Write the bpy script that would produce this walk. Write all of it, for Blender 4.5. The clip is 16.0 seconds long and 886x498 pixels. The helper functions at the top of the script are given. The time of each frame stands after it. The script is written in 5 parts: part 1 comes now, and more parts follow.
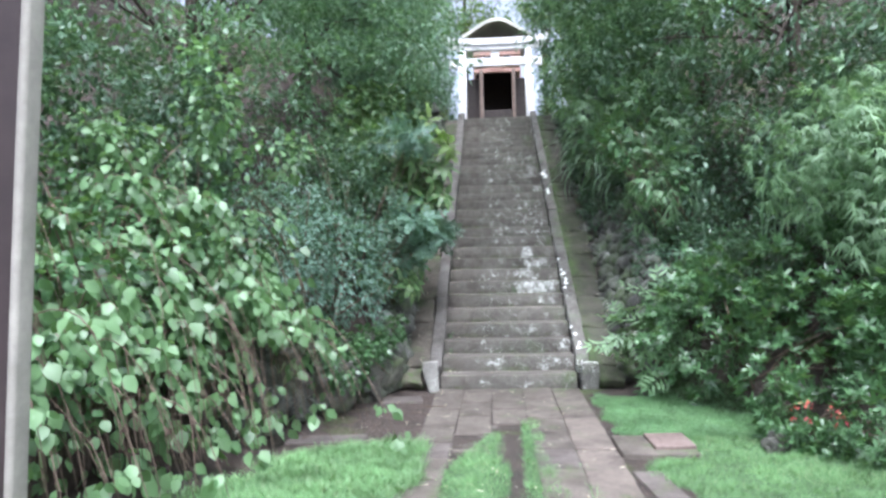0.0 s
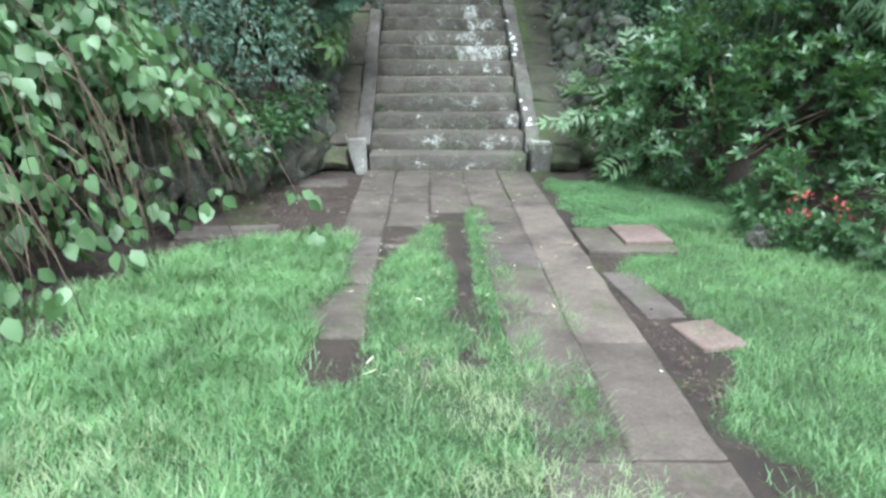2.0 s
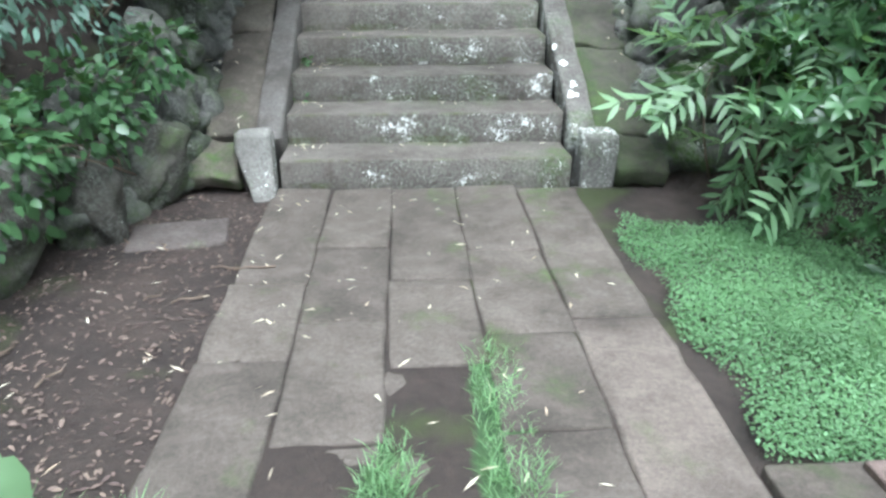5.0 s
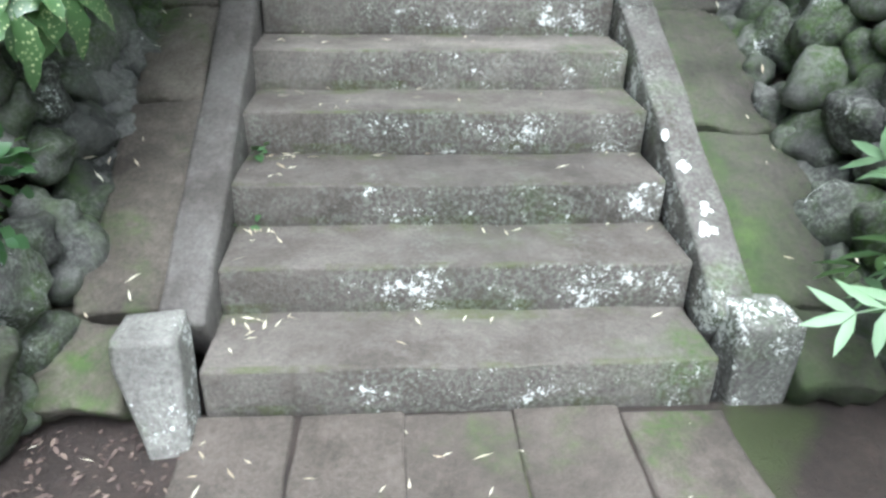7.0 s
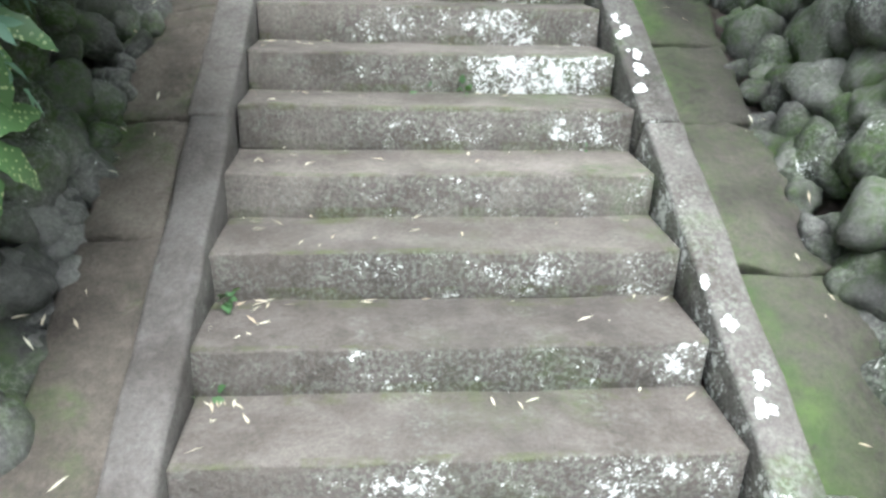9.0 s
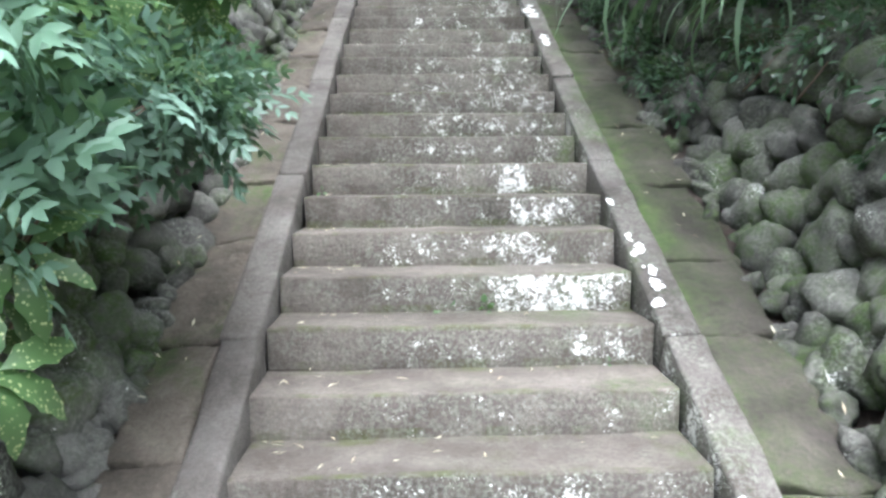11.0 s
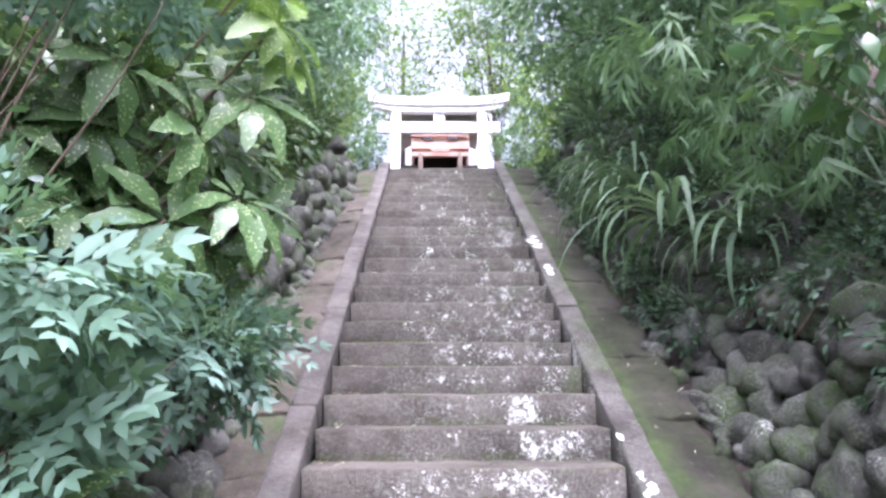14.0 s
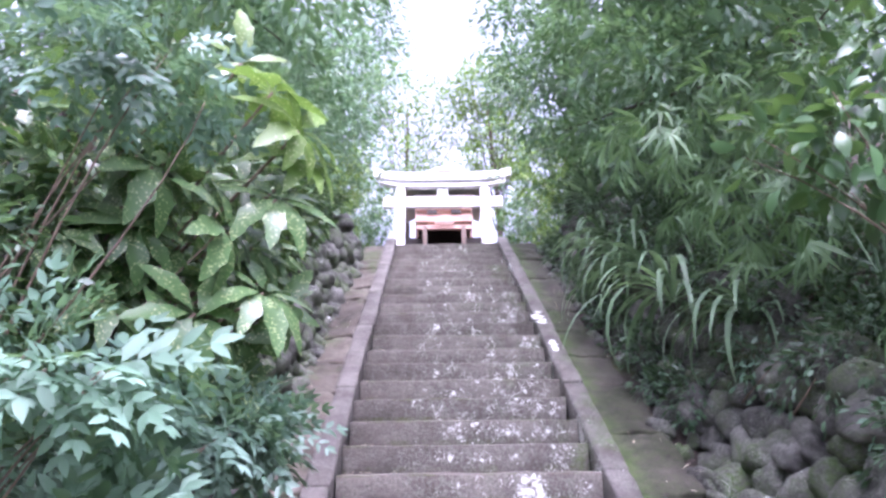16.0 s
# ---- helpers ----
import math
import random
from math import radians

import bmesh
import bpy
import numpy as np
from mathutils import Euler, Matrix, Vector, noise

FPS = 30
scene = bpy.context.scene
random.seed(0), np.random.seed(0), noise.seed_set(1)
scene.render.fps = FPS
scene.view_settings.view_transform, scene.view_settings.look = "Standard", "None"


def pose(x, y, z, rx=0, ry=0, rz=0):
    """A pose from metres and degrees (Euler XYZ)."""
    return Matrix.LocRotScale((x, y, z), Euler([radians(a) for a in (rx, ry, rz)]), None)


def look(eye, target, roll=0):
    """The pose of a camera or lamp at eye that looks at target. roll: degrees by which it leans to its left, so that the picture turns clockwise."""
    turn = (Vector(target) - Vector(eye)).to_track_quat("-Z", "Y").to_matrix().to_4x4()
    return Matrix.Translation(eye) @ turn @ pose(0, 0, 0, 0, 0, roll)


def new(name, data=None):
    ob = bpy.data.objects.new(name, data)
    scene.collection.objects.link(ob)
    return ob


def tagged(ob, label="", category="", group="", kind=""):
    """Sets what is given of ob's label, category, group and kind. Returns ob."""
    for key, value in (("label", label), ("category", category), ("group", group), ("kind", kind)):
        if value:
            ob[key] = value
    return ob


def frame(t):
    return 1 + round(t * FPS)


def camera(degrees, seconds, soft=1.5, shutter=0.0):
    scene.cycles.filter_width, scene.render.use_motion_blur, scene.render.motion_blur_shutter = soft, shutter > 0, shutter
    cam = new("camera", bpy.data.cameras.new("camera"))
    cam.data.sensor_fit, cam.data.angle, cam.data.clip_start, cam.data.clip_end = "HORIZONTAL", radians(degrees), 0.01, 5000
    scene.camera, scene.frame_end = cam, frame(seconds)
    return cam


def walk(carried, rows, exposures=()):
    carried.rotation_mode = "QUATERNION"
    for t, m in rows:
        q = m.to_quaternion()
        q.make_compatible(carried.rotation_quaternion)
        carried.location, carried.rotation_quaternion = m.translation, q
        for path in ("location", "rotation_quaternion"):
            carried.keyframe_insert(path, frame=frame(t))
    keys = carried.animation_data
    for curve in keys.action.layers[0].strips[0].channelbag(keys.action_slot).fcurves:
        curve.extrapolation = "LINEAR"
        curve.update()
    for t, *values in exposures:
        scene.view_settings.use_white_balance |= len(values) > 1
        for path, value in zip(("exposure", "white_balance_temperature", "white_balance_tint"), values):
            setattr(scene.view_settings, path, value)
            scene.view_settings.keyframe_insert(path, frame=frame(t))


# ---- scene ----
cam = camera(63.7, 16.0, soft=2.8)
PATH = [
    (0, (-0.128, -8.513, 1.61), (-0.274, -6.518, 1.627), -1.3),
    (0.5, (-0.187, -8.455, 1.576), (-0.25, -6.468, 1.351), -1.0),
    (1, (-0.16, -8.147, 1.501), (-0.17, -6.18, 1.138), -0.8),
    (1.5, (-0.181, -7.764, 1.447), (-0.182, -5.83, 0.938), -0.2),
    (2, (-0.223, -7.279, 1.407), (-0.178, -5.369, 0.817), 0.3),
    (2.5, (-0.19, -6.759, 1.389), (-0.107, -4.886, 0.691), 0.7),
    (3, (-0.194, -6.236, 1.376), (-0.106, -4.369, 0.664), 0.8),
    (3.2, (-0.186, -6.008, 1.358), (-0.09, -4.145, 0.636), 0.8),
    (5.3, (-0.118, -3.449, 1.359), (-0.02, -1.64, 0.513), 0.3),
    (5.5, (-0.125, -3.234, 1.347), (-0.024, -1.429, 0.492), 0.8),
    (6, (-0.166, -2.633, 1.438), (-0.054, -0.852, 0.534), 0.9),
    (6.5, (-0.252, -2.152, 1.51), (-0.108, -0.383, 0.587), 1.5),
    (7, (-0.222, -1.779, 1.503), (-0.086, -0.008, 0.584), 1.4),
    (7.5, (-0.247, -1.482, 1.495), (-0.105, 0.29, 0.576), 1.4),
    (8, (-0.232, -1.326, 1.534), (-0.084, 0.441, 0.609), 1.5),
    (8.5, (-0.213, -1.263, 1.593), (-0.07, 0.507, 0.673), 1.4),
    (9, (-0.216, -1.234, 1.65), (-0.06, 0.597, 0.861), 1.7),
    (9.2, (-0.21, -1.241, 1.656), (-0.063, 0.612, 0.916), 1.6),
    (11.3, (-0.145, -1.273, 1.701), (-0.111, 0.721, 1.55), -0.3),
    (11.5, (-0.147, -1.257, 1.714), (-0.114, 0.74, 1.604), 0.2),
    (12, (-0.148, -1.285, 1.714), (-0.121, 0.714, 1.73), 0.1),
    (12.5, (-0.148, -1.326, 1.751), (-0.124, 0.671, 1.865), -0.1),
    (13, (-0.155, -1.346, 1.776), (-0.126, 0.643, 1.982), 0.1),
    (13.5, (-0.172, -1.385, 1.8), (-0.14, 0.596, 2.079), 0.2),
    (14, (-0.164, -1.399, 1.82), (-0.133, 0.569, 2.175), -0.2),
    (14.5, (-0.163, -1.426, 1.827), (-0.131, 0.531, 2.239), -0.6),
    (15, (-0.167, -1.445, 1.829), (-0.14, 0.499, 2.299), -0.8),
    (15.5, (-0.166, -1.475, 1.84), (-0.143, 0.457, 2.358), -1.1),
    (16, (-0.186, -1.592, 1.851), (-0.165, 0.332, 2.397), -0.8),
]
EXPOSURES = [(0.0, 1.82, 5500, 14), (1.5, 1.64, 5500, 4), (3.0, 1.6, 5500, 4), (5.5, 1.86, 5400, 6), (7.0, 1.95, 5500, 7), (9.0, 2.2, 5700, 8), (12.5, 2.54, 5700, 20), (16.0, 2.57, 5450, 41)]
SKY, SUN = 0.15, 0.9
LICHENS = ((0.42, 0.0, 0.045), (0.50, 0.03, 0.035), (0.66, 0.0, 0.04), (0.82, -0.04, 0.03), (1.72, -0.02, 0.05), (1.82, 0.0, 0.05), (1.92, 0.01, 0.05), (2.04, 0.0, 0.05), (2.16, -0.02, 0.035), (2.45, -0.04, 0.03), (4.75, 0.0, 0.075), (4.88, 0.02, 0.07), (5.5, 0.0, 0.09), (5.62, -0.02, 0.08), (5.74, 0.02, 0.06))
walk(cam, [(t, look(eye, target, roll)) for t, eye, target, roll in PATH], EXPOSURES)

# ---- world, sun, exposure ----
world = bpy.data.worlds.new("world")
scene.world = world
world.use_nodes = True
wn = world.node_tree
sky = wn.nodes.new("ShaderNodeTexSky")
sky.sky_type, sky.sun_disc = "NISHITA", False
sky.sun_elevation, sky.sun_rotation = radians(68), radians(166)
sky.air_density, sky.dust_density, sky.ozone_density = 0.6, 7.0, 0.5
wn.nodes["Background"].inputs["Strength"].default_value = SKY
haze = wn.nodes.new("ShaderNodeHueSaturation")
haze.inputs["Saturation"].default_value = 0.35
wn.links.new(sky.outputs[0], haze.inputs["Color"])
wn.links.new(haze.outputs[0], wn.nodes["Background"].inputs["Color"])
sun = new("sun", bpy.data.lights.new("sun", "SUN"))
sun.data.energy, sun.data.angle, sun.data.color = SUN, radians(40), (1.0, 0.97, 0.93)
sun.matrix_world = look((10 * math.sin(radians(166)), 10 * math.cos(radians(166)), 24.8), (0, 0, 0))

rng = np.random.default_rng(7)
RISE, RUN, STEPS, HALF = 0.172, 0.327, 29, 0.81
SLOPE = RISE / RUN
TOP = RISE * STEPS
TOPY = RUN * (STEPS - 1)


# heavy lichen on the risers: step, from x, to x, strength
LICHEN_LOW = ((1, 0.56, 0.79, 0.6), (2, -0.24, -0.08, 0.95), (2, 0.36, 0.58, 0.85), (2, 0.7, 0.8, 0.9), (3, 0.36, 0.5, 0.65), (3, 0.6, 0.8, 0.65), (4, 0.32, 0.44, 0.8), (4, 0.58, 0.72, 0.85), (5, 0.45, 0.56, 0.55), (5, 0.72, 0.8, 0.85), (6, 0.38, 0.8, 0.68), (7, 0.15, 0.8, 1.08), (8, 0.1, 0.53, 0.68), (8, 0.64, 0.8, 0.8), (9, 0.28, 0.72, 0.8), (10, 0.22, 0.48, 1.0), (10, 0.57, 0.79, 0.65))
LICHEN_HIGH = ((11, 0.29, 0.38, 0.85), (11, 0.5, 0.7, 0.85), (12, 0.33, 0.8, 0.5), (13, 0.3, 0.8, 0.68), (14, 0.0, 0.8, 0.58), (15, 0.2, 0.8, 0.62), (15, 0.33, 0.52, 0.9), (16, 0.0, 0.8, 0.45), (17, 0.58, 0.8, 0.75), (18, 0.2, 0.6, 0.5), (19, 0.33, 0.75, 0.8), (20, 0.35, 0.75, 0.75), (21, 0.1, 0.75, 0.75), (22, 0.1, 0.8, 0.55))


def lichen_at(step, x):
    """How thick the lichen grows along a riser, 0 to about 1."""
    soft = lambda a, b: np.clip((x - a) / 0.14 + 0.5, 0, 1) * np.clip((b - x) / 0.1 + 0.6, 0, 1)
    v = 0.5 * soft(-0.4, 0.35) + 0.3 * soft(0.35, 0.85)
    for k, a, b, strength in LICHEN_LOW + LICHEN_HIGH:
        if k == step:
            v = np.maximum(v, strength * soft(a, b))
    return v


# ---- building helpers ----
def part(name, bm, material, parent=None, label="", smooth=False):
    me = bpy.data.meshes.new(name)
    bm.to_mesh(me)
    bm.free()
    me.materials.append(material)
    if smooth:
        me.polygons.foreach_set("use_smooth", [True] * len(me.polygons))
    ob = new(name, me)
    if parent:
        ob.parent = parent
    return tagged(ob, label)


def thing(name, label, category, at=(0, 0, 0), group="", kind=""):
    ob = new(name)
    ob.empty_display_size = 0.1
    ob.location = at
    return tagged(ob, label, category, group, kind)


def mesh_from(name, verts, faces, material, parent=None, smooth=False, label=""):
    me = bpy.data.meshes.new(name)
    me.from_pydata([tuple(v) for v in verts], [], faces)
    me.materials.append(material)
    if smooth:
        me.polygons.foreach_set("use_smooth", [True] * len(me.polygons))
    ob = new(name, me)
    if parent:
        ob.parent = parent
    return tagged(ob, label)


def block(bm, size, at=(0, 0, 0), m=None, bevel=0.0, cuts=0, rough=0.0, segments=2):
    """A worn box: bevelled, cut up and made uneven."""
    r = bmesh.ops.create_cube(bm, size=1.0)
    vs = r["verts"]
    bmesh.ops.scale(bm, vec=size, verts=vs)
    es = list({e for v in vs for e in v.link_edges})
    fs = list({f for v in vs for f in v.link_faces})
    if cuts:
        r = bmesh.ops.subdivide_edges(bm, edges=[e for e in es if e.calc_length() > 0.45 * max(size)], cuts=cuts, use_grid_fill=True)
    if bevel:
        sharp = [e for e in bm.edges if e.is_valid and len(e.link_faces) == 2 and e.calc_face_angle(0) > 0.8]
        bmesh.ops.bevel(bm, geom=sharp, offset=bevel, segments=segments, affect="EDGES", profile=0.6)
    if rough:
        k = rng.uniform(0, 50, 3)
        for v in bm.verts:
            v.co += Vector(noise.noise_vector(v.co * 5 + Vector(k))) * rough + Vector(noise.noise_vector(v.co * 17 + Vector(k))) * rough * 0.5
    mm = Matrix.Translation(at) @ (m or Matrix())
    bmesh.ops.transform(bm, matrix=mm, verts=bm.verts)
    return bm


def tube(bm, pts, r0, r1, sides=5):
    """A tapered tube along points."""
    rings = []
    n = len(pts)
    for i, p in enumerate(pts):
        p = Vector(p)
        d = (Vector(pts[min(i + 1, n - 1)]) - Vector(pts[max(i - 1, 0)])).normalized()
        a = d.orthogonal().normalized()
        b = d.cross(a)
        r = r0 + (r1 - r0) * i / max(1, n - 1)
        rings.append([bm.verts.new(p + (a * math.cos(k * 2 * math.pi / sides) + b * math.sin(k * 2 * math.pi / sides)) * r) for k in range(sides)])
    for q, w in zip(rings, rings[1:]):
        for k in range(sides):
            bm.faces.new((q[k], q[(k + 1) % sides], w[(k + 1) % sides], w[k]))
    bm.faces.new(rings[-1])
    bm.faces.new(rings[0][::-1])


# ---- materials ----
def mat(name):
    m = bpy.data.materials.new(name)
    m.use_nodes = True
    return m, m.node_tree.nodes, m.node_tree.links, m.node_tree.nodes["Principled BSDF"]


def noise_node(nodes, links, vec, scale, detail=4, rough=0.55):
    n = nodes.new("ShaderNodeTexNoise")
    n.inputs["Scale"].default_value, n.inputs["Detail"].default_value, n.inputs["Roughness"].default_value = scale, detail, rough
    if vec is not None:
        links.new(vec, n.inputs["Vector"])
    return n.outputs["Fac"]


def ramp(nodes, links, fac, lo, hi, a=(0, 0, 0, 1), b=(1, 1, 1, 1)):
    r = nodes.new("ShaderNodeValToRGB")
    r.color_ramp.elements[0].position, r.color_ramp.elements[1].position = lo, hi
    r.color_ramp.elements[0].color, r.color_ramp.elements[1].color = (*a[:3], 1), (*b[:3], 1)
    links.new(fac, r.inputs[0])
    return r.outputs[0]


def mix(nodes, links, fac, a, b, kind="MIX"):
    x = nodes.new("ShaderNodeMix")
    x.data_type, x.blend_type = "RGBA", kind
    for value, slot in ((fac, 0), (a, 6), (b, 7)):
        if hasattr(value, "is_output"):
            links.new(value, x.inputs[slot])
        else:
            x.inputs[slot].default_value = value if slot == 0 else (*value[:3], 1)
    return x.outputs[2]


def maths(nodes, links, op, a, b=0.0, clamp=False):
    x = nodes.new("ShaderNodeMath")
    x.operation, x.use_clamp = op, clamp
    for value, slot in ((a, 0), (b, 1)):
        if hasattr(value, "is_output"):
            links.new(value, x.inputs[slot])
        else:
            x.inputs[slot].default_value = value
    return x.outputs[0]


def bump(nodes, links, bsdf, height, strength, distance=0.01):
    b = nodes.new("ShaderNodeBump")
    b.inputs["Strength"].default_value, b.inputs["Distance"].default_value = strength, distance
    links.new(height, b.inputs["Height"])
    links.new(b.outputs[0], bsdf.inputs["Normal"])


def spread(nodes, links, value, a, b):
    x = nodes.new("ShaderNodeMapRange")
    x.inputs[1].default_value, x.inputs[2].default_value = a, b
    links.new(value, x.inputs[0])
    return x.outputs[0]


def stone(name, dark, light, lichen=0.0, moss=0.0, side=False, vary=0.35):
    """Weathered stone: blotches, fine grain, pale lichen spots, moss film."""
    m, n, l, b = mat(name)
    geo = n.new("ShaderNodeNewGeometry")
    pos = geo.outputs["Position"]
    xyz = n.new("ShaderNodeSeparateXYZ")
    l.new(pos, xyz.inputs[0])
    nor = n.new("ShaderNodeSeparateXYZ")
    l.new(geo.outputs["Normal"], nor.inputs[0])
    big, fine = noise_node(n, l, pos, 3.1, 5), noise_node(n, l, pos, 55, 6, 0.7)
    col = ramp(n, l, big, 0.32, 0.68, dark, light)
    grit = noise_node(n, l, pos, 170, 3, 0.6)
    col = mix(n, l, 0.36, col, ramp(n, l, fine, 0.32, 0.68, (0.2, 0.2, 0.2), (0.85, 0.85, 0.85)), "OVERLAY")
    col = mix(n, l, 0.22, col, ramp(n, l, grit, 0.35, 0.65, (0.25, 0.25, 0.25), (0.78, 0.78, 0.78)), "OVERLAY")
    col = mix(n, l, maths(n, l, "MULTIPLY", ramp(n, l, noise_node(n, l, pos, 11, 5, 0.7), 0.52, 0.66), 0.4), col, tuple(1.25 * c for c in light))
    info = n.new("ShaderNodeObjectInfo")
    tone = n.new("ShaderNodeHueSaturation")
    l.new(maths(n, l, "ADD", maths(n, l, "MULTIPLY", info.outputs["Random"], vary), 1 - vary / 2), tone.inputs["Value"])
    l.new(col, tone.inputs["Color"])
    col = tone.outputs[0]
    # dark damp streaks
    col = mix(n, l, maths(n, l, "MULTIPLY", ramp(n, l, noise_node(n, l, pos, 1.7, 6, 0.7), 0.5, 0.68), 0.55), col, tuple(0.45 * c for c in dark))
    if moss:
        film = maths(n, l, "MULTIPLY", ramp(n, l, noise_node(n, l, pos, 2.3, 5, 0.6), 0.62 - 0.22 * moss, 0.78 - 0.2 * moss), ramp(n, l, noise_node(n, l, pos, 26, 4), 0.3, 0.6))
        if moss >= 1:
            seam = maths(n, l, "MULTIPLY", maths(n, l, "SUBTRACT", 1.0, spread(n, l, maths(n, l, "ADD", xyz.outputs[0], maths(n, l, "MULTIPLY", noise_node(n, l, pos, 4, 6, 0.7), 0.6)), 1.26, 1.5)), maths(n, l, "MULTIPLY", ramp(n, l, noise_node(n, l, pos, 1.3, 5, 0.75), 0.36, 0.5), ramp(n, l, noise_node(n, l, pos, 8, 5, 0.7), 0.28, 0.46)))
            film = maths(n, l, "MAXIMUM", maths(n, l, "MULTIPLY", film, 0.4), seam)
        if side:
            film = maths(n, l, "MULTIPLY", film, spread(n, l, xyz.outputs[0], -0.2, 0.7))
        col = mix(n, l, maths(n, l, "MULTIPLY", film, 0.9), col, mix(n, l, ramp(n, l, noise_node(n, l, pos, 9, 5, 0.7), 0.35, 0.65), (0.042, 0.076, 0.02), (0.078, 0.122, 0.034)))
    if name == "step_stone":
        foot = maths(n, l, "LESS_THAN", maths(n, l, "FLOORED_MODULO", maths(n, l, "ADD", xyz.outputs[1], 0.06), RUN), 0.085)
        low = maths(n, l, "LESS_THAN", maths(n, l, "FLOORED_MODULO", maths(n, l, "ADD", xyz.outputs[2], 0.012), RISE), 0.05)
        line = maths(n, l, "MULTIPLY", maths(n, l, "MULTIPLY", foot, low), ramp(n, l, noise_node(n, l, pos, 4, 6, 0.75), 0.48, 0.64))
        col = mix(n, l, maths(n, l, "MULTIPLY", line, 0.6), col, (0.07, 0.09, 0.025))
    if lichen:
        patch = noise_node(n, l, pos, 4.2, 4, 0.6)
        amount = maths(n, l, "MULTIPLY", patch, 1.0)
        if side:
            amount = maths(n, l, "ADD", amount, maths(n, l, "MULTIPLY", spread(n, l, xyz.outputs[0], -0.7, 0.8), 0.2))
            amount = maths(n, l, "ADD", amount, maths(n, l, "MULTIPLY", maths(n, l, "ABSOLUTE", nor.outputs[2]), -0.17))
        amount = maths(n, l, "ADD", amount, -0.695 + 0.08 * lichen)
        if name == "step_stone":
            grown = n.new("ShaderNodeAttribute")
            grown.attribute_name = "lichen"
            amount = maths(n, l, "ADD", maths(n, l, "MULTIPLY", noise_node(n, l, pos, 8.5, 5, 0.75), 0.8), maths(n, l, "MULTIPLY", grown.outputs["Fac"], 0.27))
            amount = maths(n, l, "ADD", maths(n, l, "ADD", amount, maths(n, l, "MULTIPLY", maths(n, l, "ABSOLUTE", nor.outputs[2]), -0.28)), -0.485)
        warp = n.new("ShaderNodeVectorMath")
        warp.operation = "ADD"
        l.new(pos, warp.inputs[0])
        shake = n.new("ShaderNodeTexNoise")
        shake.inputs["Scale"].default_value = 45
        part_of = n.new("ShaderNodeVectorMath")
        part_of.operation = "SCALE"
        part_of.inputs[3].default_value = 0.022
        l.new(pos, shake.inputs["Vector"])
        l.new(shake.outputs["Color"], part_of.inputs[0])
        l.new(part_of.outputs[0], warp.inputs[1])
        fac = None
        for scale, gain in ((26, 2.3), (58, 2.3), (115, 2.6)):
            v = n.new("ShaderNodeTexVoronoi")
            v.inputs["Scale"].default_value = scale
            l.new(warp.outputs[0], v.inputs["Vector"])
            tone2 = n.new("ShaderNodeSeparateColor")
            l.new(v.outputs["Color"], tone2.inputs[0])
            radius = maths(n, l, "MULTIPLY", maths(n, l, "MULTIPLY", amount, gain), maths(n, l, "ADD", tone2.outputs[0], 0.45))
            inside = maths(n, l, "MULTIPLY", maths(n, l, "SUBTRACT", radius, v.outputs["Distance"]), 14.0, True)
            fac = inside if fac is None else maths(n, l, "MAXIMUM", fac, inside)
        crust = maths(n, l, "MULTIPLY", maths(n, l, "MULTIPLY", maths(n, l, "ADD", amount, 0.2), 3.6, True), ramp(n, l, noise_node(n, l, pos, 60, 4, 0.7), 0.46, 0.62))
        col = mix(n, l, maths(n, l, "MULTIPLY", crust, 0.45), col, (0.36, 0.38, 0.32))
        col = mix(n, l, maths(n, l, "MULTIPLY", fac, 0.92), col, (0.7, 0.71, 0.66))
    l.new(col, b.inputs["Base Color"])
    b.inputs["Roughness"].default_value = 0.88
    b.inputs["Specular IOR Level"].default_value = 0.3
    bump(n, l, b, mix(n, l, 0.55, fine, noise_node(n, l, pos, 14, 5)), 0.9, 0.02)
    return m


def leaf(name, dark, light, gloss=0.45, through_light=0.3, hue=0.03, spots=False):
    """A leaf: each one of its own tone, with a thin, light-passing blade."""
    m, n, l, b = mat(name)
    geo = n.new("ShaderNodeNewGeometry")
    rnd = geo.outputs["Random Per Island"]
    col = ramp(n, l, rnd, 0.0, 1.0, dark, light)
    patch = noise_node(n, l, geo.outputs["Position"], 1.9, 4)
    tone = n.new("ShaderNodeHueSaturation")
    l.new(maths(n, l, "ADD", maths(n, l, "MULTIPLY", patch, 1.6), 0.2), tone.inputs["Value"])
    l.new(maths(n, l, "ADD", maths(n, l, "MULTIPLY", rnd, hue), 0.5 - hue / 2), tone.inputs["Hue"])
    l.new(col, tone.inputs["Color"])
    col = tone.outputs[0]
    if spots:
        v = n.new("ShaderNodeTexVoronoi")
        v.inputs["Scale"].default_value = 75
        l.new(geo.outputs["Position"], v.inputs["Vector"])
        dots = maths(n, l, "LESS_THAN", v.outputs["Distance"], 0.3)
        dots = maths(n, l, "MULTIPLY", dots, ramp(n, l, noise_node(n, l, geo.outputs["Position"], 22, 2), 0.36, 0.52))
        col = mix(n, l, dots, col, (0.44, 0.5, 0.24))
    l.new(col, b.inputs["Base Color"])
    b.inputs["Roughness"].default_value = gloss
    t = n.new("ShaderNodeBsdfTranslucent")
    l.new(mix(n, l, 0.5, col, (0.2, 0.35, 0.05)), t.inputs["Color"])
    s = n.new("ShaderNodeMixShader")
    s.inputs[0].default_value = through_light
    l.new(b.outputs[0], s.inputs[1])
    l.new(t.outputs[0], s.inputs[2])
    l.new(s.outputs[0], n["Material Output"].inputs["Surface"])
    return m


